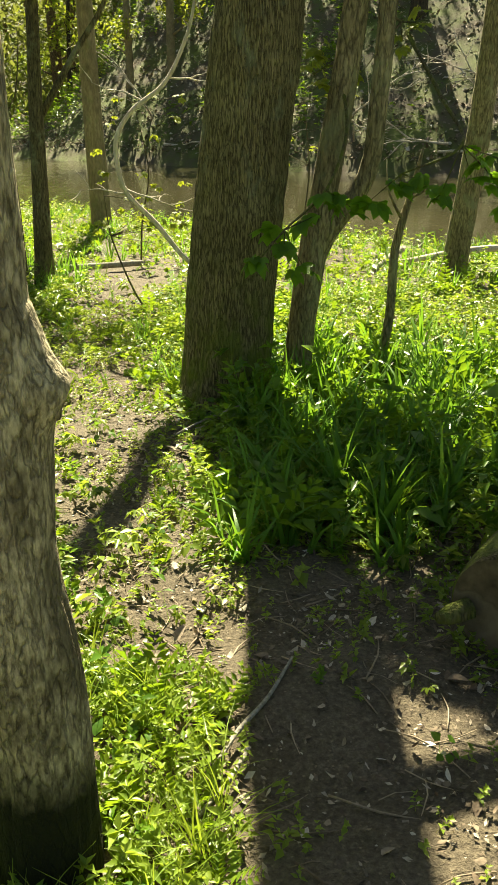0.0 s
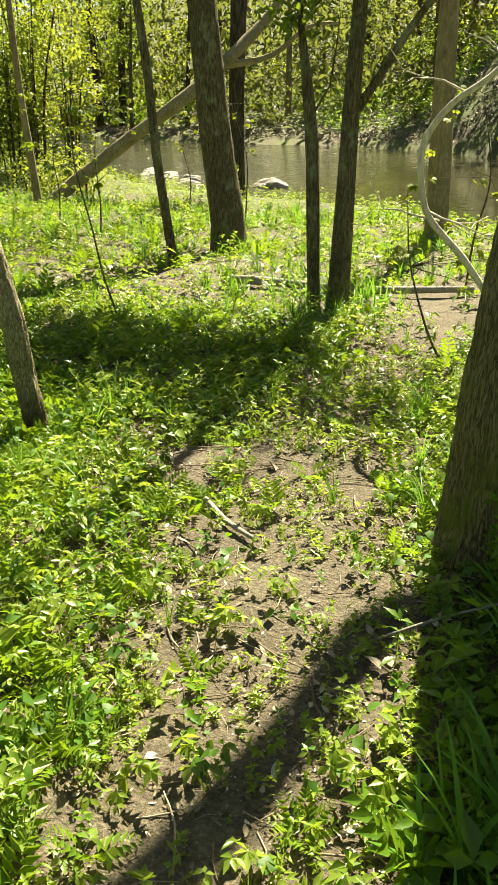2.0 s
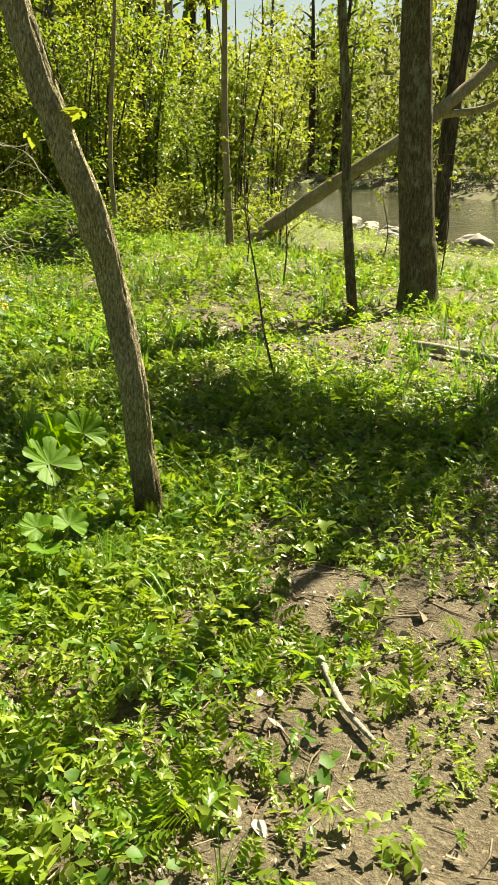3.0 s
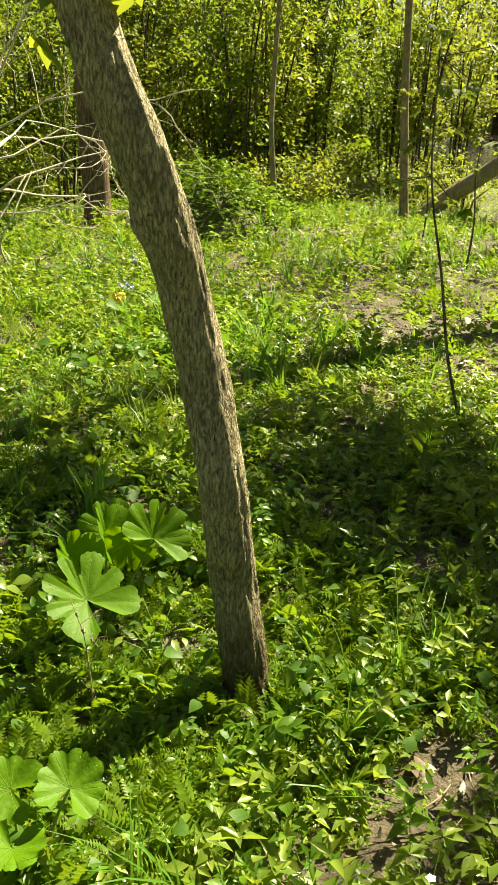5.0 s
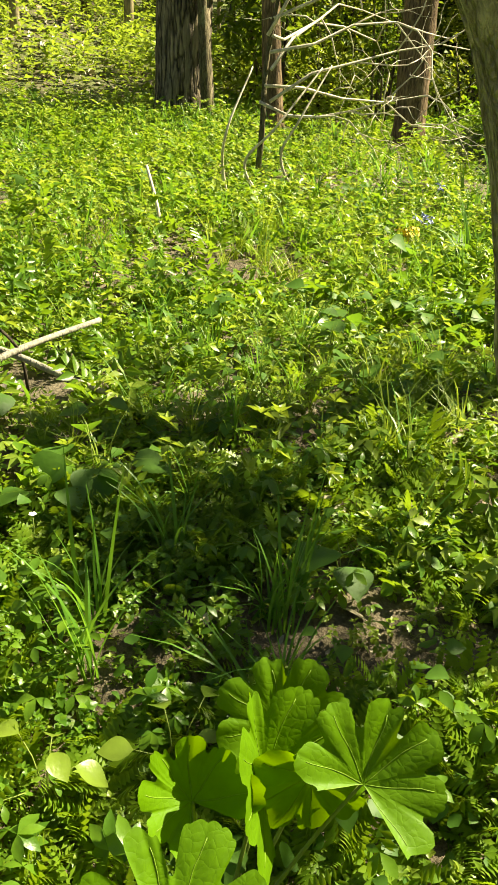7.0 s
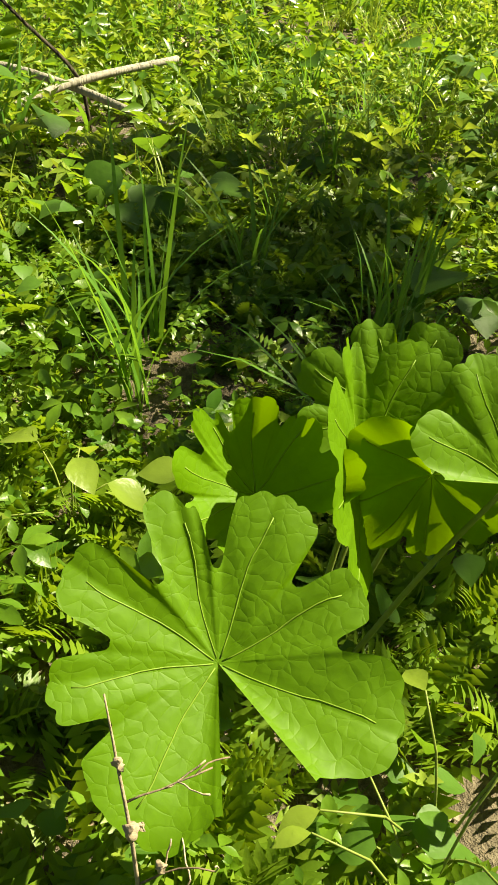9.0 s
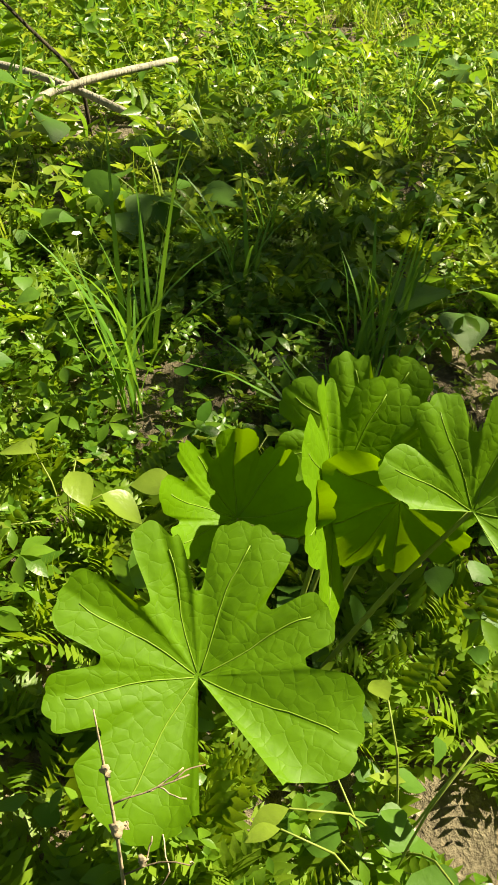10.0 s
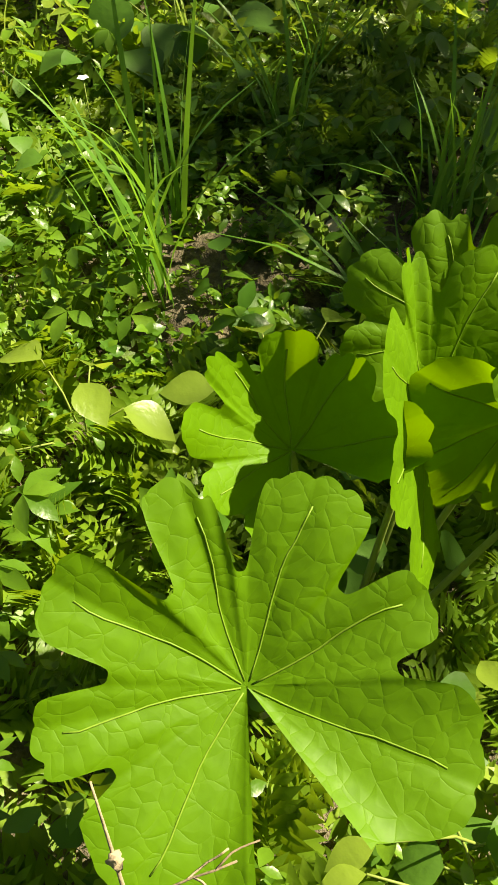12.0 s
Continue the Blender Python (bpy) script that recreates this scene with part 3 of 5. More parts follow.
# long limb added overhead, unseen, to cast the narrow shadow strip by the path
tree("tree", up_rows([(2.56, 10.61, -0.28, 0.155), (2.71, 10.57, 1.4, 0.14), (2.78, 10.55, 2.89, 0.12)], 9, 0.04), BARK_MOTTLED, "leaning mossy-barked tree near the water", limbs=[[(2.85, 10.52, 5.6, 0.09), (1.4, 11.0, 5.8, 0.1), (0.1, 11.1, 5.85, 0.11), (-0.72, 10.2, 5.8, 0.11), (-0.89, 9.2, 5.8, 0.11), (-1.04, 8.5, 5.8, 0.1), (-1.2, 7.7, 5.75, 0.03)]], crown=[(3, 10.4, 7, 1.8)], leaf_count=900, leaf_size=0.12, seed=14, sides=20, step=0.15, grain=0.004)
# crown clumps sit out of view where they shade the herbs and lobed leaves
tree("tree", up_rows([(-5.48, 14.0, -0.37, 0.27), (-5.7, 13.92, 1.63, 0.227), (-5.83, 13.86, 3.3, 0.2)], 12, 0.06), BARK_GREY, "stout grey-brown tree with ridged bark at the river bank", crown=[(-3.6, 12.6, 5.0, 0.95), (-4.6, 12.9, 5.2, 1.0), (-2.8, 12.4, 4.6, 0.7), (-5.3, 11.4, 5.4, 0.45), (-4.8, 11.4, 5.3, 0.38), (-4.2, 12.0, 4.6, 0.6), (-4.4, 10.95, 5.0, 0.26), (-5.5, 13.6, 11.6, 0.8)], leaf_count=2250, leaf_size=0.15, seed=15, sides=36, step=0.08, grain=0.008)
tree("tree", up_rows([(-9.26, 22.6, -0.6, 0.15), (-9.31, 22.57, 1.71, 0.19), (-9.26, 22.6, 3.6, 0.2), (-9.21, 22.6, 4.8, 0.22)], 13, 0.06), BARK_DARK, "dark trunk by the water holding a fallen tree", seed=16, crown=[(-9, 22, 11, 2.5)], leaf_count=700, leaf_size=0.14)
tree("tree", up_rows([(-5.58, 12.35, -0.33, 0.066), (-5.73, 12.26, 1.16, 0.058), (-5.78, 12.23, 2.03, 0.058), (-5.9, 12.16, 3.28, 0.05)], 7, 0.01), BARK_GREY, "thin dark crooked sapling", seed=17, crown=[(-6, 12, 5.5, 1)], leaf_count=300, leaf_size=0.1)
tree("tree", up_rows([(-12.56, 18.54, -0.5, 0.093), (-12.7, 18.42, 2.22, 0.076), (-12.75, 18.39, 4.47, 0.06)], 9, 0.02), BARK_TAN, "thin straight pale sapling", seed=18, crown=[(-12.7, 18.4, 6, 1.2)], leaf_count=300, leaf_size=0.12)
tree("tree", up_rows([(-14.3, 12.5, -0.34, 0.23), (-14.3, 12.45, 1.5, 0.235), (-14.3, 12.5, 2.9, 0.25)], 12, 0.08), BARK_RED, "brown-barked tree at the edge of the thicket", seed=19, sides=24, step=0.12, grain=0.008, crown=[(-14, 12, 9, 2.4)], leaf_count=900, leaf_size=0.13)
tree("tree", up_rows([(-16.98, 9.87, -0.27, 0.47), (-16.97, 9.88, 2.38, 0.38)], 14, 0.1), BARK_HUGE, "huge dark tree with deeply furrowed bark", seed=20, sides=60, step=0.1, grain=0.025, rough=0.12, crown=[(-16.5, 9, 11, 3)], leaf_count=900, leaf_size=0.14,
     limbs=[[(-16.8, 10.3, 1.6, 0.1), (-16.4, 10.6, 2.3, 0.08), (-16.0, 11.0, 2.6, 0.05)]])
tree("tree", up_rows([(-16.3, 10.06, -0.27, 0.09), (-16.4, 9.91, 2.36, 0.061)], 7, 0.02), BARK_GREY, "slim tree leaning against the huge dark one", limbs=[[(-16.38, 9.95, 1.6, 0.03), (-16.2, 10.3, 2.2, 0.02), (-16.1, 10.6, 3.0, 0.006)]], seed=21)
tree("tree", up_rows([(-15.56, 10.88, -0.29, 0.163), (-15.64, 10.7, 2.35, 0.115)], 9, 0.04), BARK_RED, "reddish straight tree with scaly bark", seed=22, crown=[(-15.5, 10.6, 7, 1.5)], leaf_count=300, leaf_size=0.12)
tree("tree", up_rows([(-28.85, 24.8, -0.6, 0.26), (-28.9, 24.7, 4.68, 0.19)], 13, 0.05), BARK_DARK, "dark trunk deep in the thicket", limbs=[[(-28.9, 24.7, 3.4, 0.09), (-28.2, 24.9, 4.4, 0.07), (-27.6, 25, 6.0, 0.03)]], seed=23)
tree("tree", up_rows([(-13.08, 15.54, -0.42, 0.052), (-13.19, 15.43, 1.37, 0.046), (-13.11, 15.51, 3.69, 0.038)], 7, 0.01), BARK_TAN, "very thin crooked pale sapling", seed=24, crown=[(-13.1, 15.4, 5.3, 0.8)], leaf_count=160, leaf_size=0.1)
# the curving tree beside the lobed leaves
tree("tree", [(-3.325, 6.33, -0.32, 0.075), (-3.345, 6.325, -0.1, 0.075), (-3.365, 6.305, 0.1, 0.074), (-3.36, 6.275, 0.3, 0.074), (-3.365, 6.25, 0.5, 0.074), (-3.41, 6.245, 0.7, 0.074), (-3.445, 6.225, 0.9, 0.075), (-3.465, 6.185, 1.1, 0.075), (-3.47, 6.125, 1.3, 0.075), (-3.5, 6.06, 1.5, 0.074), (-3.56, 6.0, 1.7, 0.073), (-3.72, 5.88, 2.3, 0.07), (-4.0, 5.75, 3.4, 0.06), (-4.3, 5.6, 5, 0.04)], BARK_PALE,
     "slender curving tree with pale corky ridged bark", crown=[(-4.3, 5.6, 5, 0.8)], leaf_count=260, leaf_size=0.11, sides=110, step=0.012, rough=0.05, grain=0.0065, flare=0.22, seed=30, knots=[(1.8, 1.24, 0.05, 0.02)])
# small bent sapling
tree("sapling", [(0.99, 6.19, -0.16, 0.035), (1.05, 6.18, 0.3, 0.034), (1.06, 6.18, 0.8, 0.032), (1.14, 6.16, 1.16, 0.024), (1.2, 6.1, 1.5, 0.008)], BARK_MOTTLED, "thin bent dead sapling with bare twigs", seed=31, sides=10, step=0.1,
     limbs=[[(1.1, 6.17, 1.0, 0.012), (0.98, 6.1, 1.2, 0.008), (0.95, 6.1, 1.42, 0.003)], [(1.14, 6.16, 1.15, 0.01), (1.3, 6.1, 1.25, 0.006), (1.34, 6.05, 1.1, 0.003)]])

# the leaning fallen tree and the bleached arching branch
fallen = thing("fallen_tree", (-12.72, 19.5, -0.5), "fallen trunk leaning on another tree over the herbs", "fallen tree")
part("trunk", tube([(-0.3, -0.2, -0.2, 0.17), (0, 0, 0.15, 0.165), (1.5, 0.85, 1.4, 0.16), (3.1, 1.6, 2.62, 0.15), (4.1, 3.25, 4.09, 0.13), (4.6, 3.6, 4.9, 0.09)], 14, 0.2, 0.12), BARK_TAN, fallen)
part("limb", tube([(3.5, 2.4, 3.1, 0.09), (4.4, 2.9, 3.3, 0.07), (5.2, 3.2, 3.9, 0.05), (5.9, 3.4, 4.0, 0.02)], 8, 0.2, 0.1), BARK_TAN, fallen)
arch = thing("branch", (-0.6, 7.91, -0.2), "bleached bare branch arching up from the ground", "branch")
part("stem", tube([(0.35, 0.1, 0.0, 0.024), (0.2, 0.05, 0.45, 0.024), (-0.03, 0, 0.69, 0.023), (-0.26, -0.01, 0.98, 0.023), (-0.5, -0.03, 1.23, 0.022), (-0.57, -0.04, 1.45, 0.022), (-0.57, -0.04, 1.71, 0.022), (-0.42, -0.02, 1.94, 0.020), (-0.14, 0, 2.15, 0.019), (0.04, 0, 2.46, 0.017), (0.14, 0, 2.8, 0.014), (0.2, 0, 3.5, 0.01)], 12, 0.06, 0.14), BARK_WHITE, arch)
for k, (p, d) in enumerate([((-0.5, -0.03, 1.23), (-0.4, 0, 0.15)), ((-0.5, -0.03, 1.27), (0.5, 0, -0.1)), ((-0.3, 0, 2.0), (-0.9, 0.2, 0.5)), ((-0.1, 0, 2.2), (0.8, 0.3, 0.1))]):
    part("twig", join(twigs(p, d, 0.5, 0.01, 40 + k, 1)[0]), BARK_WHITE, arch)


# ---- undergrowth ----
def herb(seed, pairs=4, height=0.13, leaf=0.045, rows=1, slim=0.6):
    """An upright herb: pairs of leaves up a stem and a tuft at its top. rows 0 makes the plainest leaves."""
    r = random.Random(seed)
    lf = lambda l, w, d, f: blade(l, w, rows, d, f) if rows else kite(l, w, d, f)
    out = [strip((0, 0, -0.02), (r.uniform(-.01, .01), 0, height), 0.0016)]
    for i in range(pairs):
        h = height * (i + 1) / pairs
        a = r.uniform(0, 6.28)
        for s in (0, math.pi):
            l = leaf * r.uniform(0.6, 1.25) * (1.15 - 0.35 * i / pairs)
            m = Matrix.Translation((0, 0, h + r.uniform(-.01, .01))) @ Euler((r.uniform(-.4, .4), -r.uniform(-0.1, 0.7), a + s + r.uniform(-.4, .4))).to_matrix().to_4x4()
            out.append(moved(lf(l, l * slim * r.uniform(0.8, 1.2), 0.35, 0.3), m))
    for k in range(3):
        m = Matrix.Translation((0, 0, height)) @ Euler((0, -0.9, k * 2.1 + r.random())).to_matrix().to_4x4()
        out.append(moved(lf(leaf * 0.7, leaf * 0.7 * slim, 0.3, 0.3), m))
    return join(out)


def rosette(seed, count=6, reach=0.07, leaf=0.055, rows=3, parted=1):
    """Long-stalked leaves from one foot; parted splits each leaf into that many fingers."""
    r = random.Random(seed)
    out = []
    for i in range(count):
        a = i * 6.283 / count + r.uniform(-.4, .4)
        d, h = reach * r.uniform(0.3, 1.1), reach * r.uniform(0.6, 1.6)
        p = (math.cos(a) * d, math.sin(a) * d, h)
        out.append(strip((0, 0, -0.01), p, 0.0018))
        for k in range(parted):
            da = (k - (parted - 1) / 2) * (4.2 / max(parted, 3)) if parted > 1 else 0
            l = leaf * r.uniform(0.75, 1.2)
            m = Matrix.Translation(p) @ Euler((r.uniform(-.3, .3), r.uniform(-.2, .5), a + da)).to_matrix().to_4x4()
            wide = l * (1.0 if parted == 1 else 0.5)
            out.append(moved(blade(l, wide, rows, 0.3, 0.22, 0.36 if parted == 1 else 0.55) if rows else kite(l, wide, 0.3, 0.22), m))
    return join(out)


def fern(seed, fronds=4, length=0.16, pairs=7, rows=0):
    r = random.Random(seed)
    out = []
    for i in range(fronds):
        a = i * 6.283 / fronds + r.uniform(-.5, .5)
        e = r.uniform(0.5, 1.1)
        m = Euler((0, -e, a)).to_matrix().to_4x4()
        fr = [strip((0, 0, 0), (length, 0, -0.05), 0.0015)]
        for k in range(pairs):
            t = (k + 1.5) / (pairs + 1.5)
            l = length * 0.36 * math.sin(math.pi * (0.25 + 0.72 * t))
            for s in (-1, 1):
                pm = Matrix.Translation((t * length, 0, -0.05 * t * t)) @ Euler((0, 0, s * 1.05)).to_matrix().to_4x4()
                fr.append(moved(blade(l, l * 0.42, rows, 0.2, 0.2) if rows else kite(l, l * 0.42, 0.2, 0.2), pm))
        out.append(moved(join(fr), m))
    return join(out)


def tuft(seed, count=10, height=0.3, width=0.008, rows=5):
    r = random.Random(seed)
    out = []
    for i in range(count):
        g = grass_blade(height * r.uniform(0.5, 1.15), width * r.uniform(0.7, 1.2), r.uniform(0.02, 0.35), r.uniform(0.1, 0.75), rows)
        out.append(moved(g, Matrix.Translation((r.uniform(-.02, .02), r.uniform(-.02, .02), -0.01)) @ Euler((0, 0, r.uniform(0, 6.28))).to_matrix().to_4x4()))
    return join(out)


PATH = np.array([(0.5, -2), (0.35, 1.5), (-0.2, 3.0), (-0.9, 4.6), (-1.35, 6.2), (-1.5, 7.4), (-1.35, 9.0), (-2.0, 13)])


def off_path(x, y):
    """How far a place lies from the middle of the trodden path."""
    p = np.stack((x, y), -1)
    best = np.full(len(x), 1e9)
    for a, b in zip(PATH[:-1], PATH[1:]):
        t = np.clip(((p - a) @ (b - a)) / ((b - a) @ (b - a)), 0, 1)
        best = np.minimum(best, np.linalg.norm(p - a - t[:, None] * (b - a), axis=1))
    return best


def lumps(x, y, scale, seed):
    return np.array([noise.noise((a * scale, b * scale, seed)) for a, b in zip(x, y)])


TRUNKS = [(-0.16, 5.66, 0.34), (0.34, 5.88, 0.14), (-0.49, 1.56, 0.15), (-3.33, 6.31, 0.1), (1.1, 2.8, 0.3), (-6.2, 6.12, 0.2), (-6.4, 5.88, 0.2)]


BARE = [(-2.0, 6.15, 0.24), (-2.55, 6.52, 0.15), (-1.85, 5.8, 0.2), (-3.62, 6.28, 0.1)]      # trodden and washed soil
CLOSE = (-4.05, 6.0, 1.15)        # where the walk ends, kept for the finer plants


def places(count, x0, x1, y0, y1, seed, path_keep=0.2, path_width=0.5, patch=0.8, patch_cut=-0.2, keep_out=()):
    """Places for plants: off the path and the trunks, in patches, and not in the river."""
    r = np.random.default_rng(seed)
    x, y = r.uniform(x0, x1, count), r.uniform(y0, y1, count)
    keep = (off_path(x, y) > path_width * (0.6 + 0.8 * r.random(count))) | (r.random(count) < path_keep)
    keep &= lumps(x, y, patch, seed) > patch_cut - 0.35 * r.random(count)
    keep &= y < np.interp(x, NEAR_X, NEAR_Y) - 0.6
    if patch_cut > -1:
        for bx, by, br in BARE:
            keep &= (np.hypot(x - bx, y - by) > br * r.uniform(0.8, 1.15, count)) | (r.random(count) < 0.1)
        keep &= (((x - 0.35) / 0.6) ** 2 + ((y - 2.0) / 1.1) ** 2 > 1) | (r.random(count) < (0.5 if patch_cut == -0.05 else 0.15))
    for tx, ty, tr in (*TRUNKS, *keep_out):
        keep &= np.hypot(x - tx, y - ty) > tr
    x, y = x[keep], y[keep]
    return np.stack((x, y, ground_z(x, y)), -1)


def scatter(name, soups, where, size, material, label, category, seed, tilt=0.15):
    """One object of uncountable small plants, from a few kinds."""
    r = np.random.default_rng(seed)
    kind = r.integers(0, len(soups), len(where))
    done = []
    for k, s in enumerate(soups):
        p = where[kind == k]
        if len(p):
            done.append(spread(s, p, r.random(len(p)) * 6.283, size * r.uniform(0.6, 1.4, len(p)), r.normal(0, tilt, (len(p), 2))))
    v, f = join(done)
    ob = new(name, mesh_np(name, v, f, material))
    return tagged(ob, label, category, kind="stuff")


HERBS = [herb(i, 3 + i % 3, 0.07 + 0.03 * (i % 4), 0.03 + 0.01 * (i % 4), i % 2, (0.75, 0.5, 0.62, 0.4)[i % 4]) for i in range(8)]
HERBS_PLAIN = [herb(170 + i, 3 + i % 3, 0.07 + 0.03 * (i % 4), 0.032 + 0.01 * (i % 4), 0, (0.8, 0.55, 0.65, 0.45)[i % 4]) for i in range(8)]
HERBS_FINE = [herb(90 + i, 4 + i % 3, 0.1, 0.034, 2, (0.7, 0.5, 0.8)[i % 3]) for i in range(5)]
HERBS_FAR = [herb(i, 3, 0.13 + 0.05 * i, 0.05 + 0.015 * (i % 2), 0) for i in range(4)]
MIXED_FAR = [rosette(150, 4, 0.12, 0.07, 0, 3), fern(151, 3, 0.22, 4), rosette(152, 4, 0.1, 0.09, 0, 1), fern(153, 4, 0.26, 5), herb(154, 4, 0.25, 0.06, 0, 0.35)]
PARTED = [rosette(20 + i, 4 + i % 3, 0.08, 0.05, 0 if i % 2 else 1, 3 + 2 * (i % 2)) for i in range(4)]
ROUND = [rosette(30 + i, 4 + i, 0.07, 0.05, 2, 1) for i in range(3)]
FERNS = [fern(40 + i, 3 + i % 2, 0.16, 6) for i in range(4)]
TUFTS = [tuft(50 + i, 8 + 2 * i, 0.26 + 0.05 * i, 0.007, 4) for i in range(4)]
TUFTS_FAR = [tuft(60 + i, 8, 0.3, 0.014, 3) for i in range(3)]
FERNS_FINE = [fern(140 + i, 3 + i % 2, 0.17, 8, 1) for i in range(4)]
PARTED_FINE = [rosette(145 + i, 4, 0.09, 0.05, 3, 3 + 2 * (i % 2)) for i in range(3)]
ROUND_FINE = [rosette(160 + i, 4, 0.08, 0.05, 4, 1) for i in range(3)]
AREA = (-7.5, 2.6, 1.0, 10.0)
scatter("ground_cover", HERBS, places(5000, *AREA, 101, 0.16, keep_out=[CLOSE]), 0.85, HERB, "low green leafy herbs covering the forest floor", "herbs", 1, 0.3)
scatter("ground_cover", HERBS_PLAIN, places(6500, *AREA, 102, 0.25, patch=0.5, patch_cut=0.0, keep_out=[CLOSE]), 0.85, HERB_PALE, "low yellow-green leafy herbs in sun", "herbs", 2, 0.3)
scatter("ground_cover", PARTED, places(3400, *AREA, 103, 0.4, patch=1.1, keep_out=[CLOSE]), 0.8, HERB_PALE, "small herbs with finger-parted leaves", "herbs", 3, 0.25)
scatter("ground_cover", ROUND, places(2600, *AREA, 104, 0.3, patch=1.4, patch_cut=0.0, keep_out=[CLOSE]), 0.85, VIOLET, "violets with round green leaves", "herbs", 4, 0.25)
scatter("ground_cover", FERNS, places(2700, -7.5, 0.5, 3.0, 9.5, 105, 0.1, patch=0.9, patch_cut=-0.05, keep_out=[CLOSE]), 0.8, FERN, "feathery parsley-like herbs", "herbs", 5, 0.25)
NEAR = (-5.4, -2.75, 4.7, 7.3)
STALKS = [(-3.86, 6.12, 0.1), (-3.68, 6.3, 0.09)]
scatter("ground_cover", HERBS_FINE, places(560, *NEAR, 131, 0.3, patch=1.6, patch_cut=-0.3, keep_out=STALKS), 0.62, HERB, "small oval-leaved green herbs round the lobed leaves", "herbs", 15, 0.3)
scatter("ground_cover", HERBS_FINE, places(1500, *NEAR, 134, 0.3, patch=1.3, patch_cut=-0.2, keep_out=STALKS), 0.5, HERB_PALE, "tiny-leaved yellow-green herbs round the lobed leaves", "herbs", 20, 0.35)
scatter("ground_cover", FERNS_FINE, places(2000, *NEAR, 132, 0.3, patch=1.2, patch_cut=-0.15, keep_out=STALKS), 0.6, FERN, "small feathery herbs round the lobed leaves", "herbs", 16, 0.3)
scatter("ground_cover", PARTED_FINE, places(300, *NEAR, 135, 0.3, patch=1.5, patch_cut=0.0, keep_out=STALKS), 0.75, HERB, "small parted leaves round the lobed leaves", "herbs", 21, 0.3)
scatter("ground_cover", ROUND_FINE, places(240, *NEAR, 136, 0.3, patch=1.5, patch_cut=0.0, keep_out=STALKS), 0.75, VIOLET, "small violets round the lobed leaves", "herbs", 22, 0.3)
scatter("ground_cover", HERBS_PLAIN, places(5600, -2.9, 0.9, 1.0, 8.6, 133, 1.0, patch=1.7, patch_cut=-0.05), 0.45, HERB_PALE, "tiny seedlings on the trodden soil", "herbs", 17, 0.3)
scatter("ground_cover", HERBS_FINE, places(420, -5.3, -4.3, 5.4, 6.4, 137, 0.3, patch_cut=-2, keep_out=STALKS), 0.6, HERB, "small oval-leaved herbs filling gaps beside the sedge", "herbs", 25, 0.3)
scatter("grass", TUFTS, places(1300, -8, 2.6, 2.0, 10.5, 106, 0.08, patch=0.7, patch_cut=0.08, keep_out=[(-3.6, 6.05, 0.75)]), 0.75, GRASS, "tufts of arching green grass and sedge", "grass", 6)
scatter("ground_cover", HERBS_PLAIN, places(420, -0.75, 0.0, 0.9, 2.4, 141, 1.0, patch_cut=-2), 0.55, HERB_PALE, "bright yellow-green herbs at the foot of the grey tree", "herbs", 31, 0.3)
scatter("ground_cover", FERNS, places(70, -0.75, -0.05, 1.0, 2.4, 142, 1.0, patch_cut=-2), 0.8, FERN, "feathery herbs at the foot of the grey tree", "herbs", 32, 0.3)
scatter("grass", TUFTS, places(60, -0.7, -0.05, 1.0, 2.4, 143, 1.0, patch_cut=-2), 0.6, HERB_PALE, "thin yellow-green grass at the foot of the grey tree", "grass", 33)
scatter("ground_cover", MIXED_FAR, places(420, -0.2, 3.0, 3.3, 6.5, 144, 1.0, patch_cut=-2), 1.1, HERB, "tall leafy herbs round the great tree", "herbs", 34, 0.3)
scatter("ground_cover", HERBS_FAR, places(380, -0.2, 3.0, 3.6, 6.8, 145, 1.0, patch_cut=-2), 1.1, HERB, "knee-high green herbs round the great tree", "herbs", 35, 0.25)
g = np.random.default_rng(5)
gx, gy = g.uniform(-0.1, 3.0, 650), g.uniform(3.1, 6.6, 650)
ok = (np.hypot(gx + 0.16, gy - 5.66) > 0.4) & (np.hypot(gx - 1.2, gy - 3.1) > 0.4)
WIDE = [tuft(80 + i, 7, 0.19 + 0.03 * i, 0.014) for i in range(4)]
scatter("grass", WIDE, np.stack((gx[ok], gy[ok], ground_z(gx[ok], gy[ok])), -1), 1.45, GRASS, "lush tufts of broad green grass round the great tree", "grass", 7)
far1 = places(12000, -26, 9, 9.5, 27, 107, 0.3, patch=0.35, patch_cut=-0.35)
far2 = places(9500, -19, -7.2, 1.0, 10.5, 108, 0.3, patch=0.7, patch_cut=-0.08)
scatter("ground_cover", HERBS_FAR, np.vstack((far1[: len(far1) * 2 // 3], far2[: len(far2) * 2 // 3])), 0.9, HERB_PALE, "sunlit yellow-green herbs over the river flat", "herbs", 8)
scatter("ground_cover", HERBS_FAR, np.vstack((far1[len(far1) * 2 // 3:], far2[len(far2) * 2 // 3:])), 0.95, HERB, "green herbs over the river flat", "herbs", 9)
around = np.vstack((places(2200, -19, 9, -9, 1.1, 113, 0.3, patch=0.4, patch_cut=-0.3), places(2600, 2.4, 10, 0.5, 11, 114, 0.3, patch=0.4, patch_cut=-0.3)))
scatter("ground_cover", HERBS_FAR, around, 1.0, HERB, "green herbs over the forest floor beside and behind the path", "herbs", 23)
scatter("ground_cover", HERBS_FAR, places(3600, -9, 3.2, -5, 1.2, 118, 0.15, patch=0.5, patch_cut=-0.3), 0.7, HERB_PALE, "yellow-green herbs behind the start of the path", "herbs", 45, 0.3)
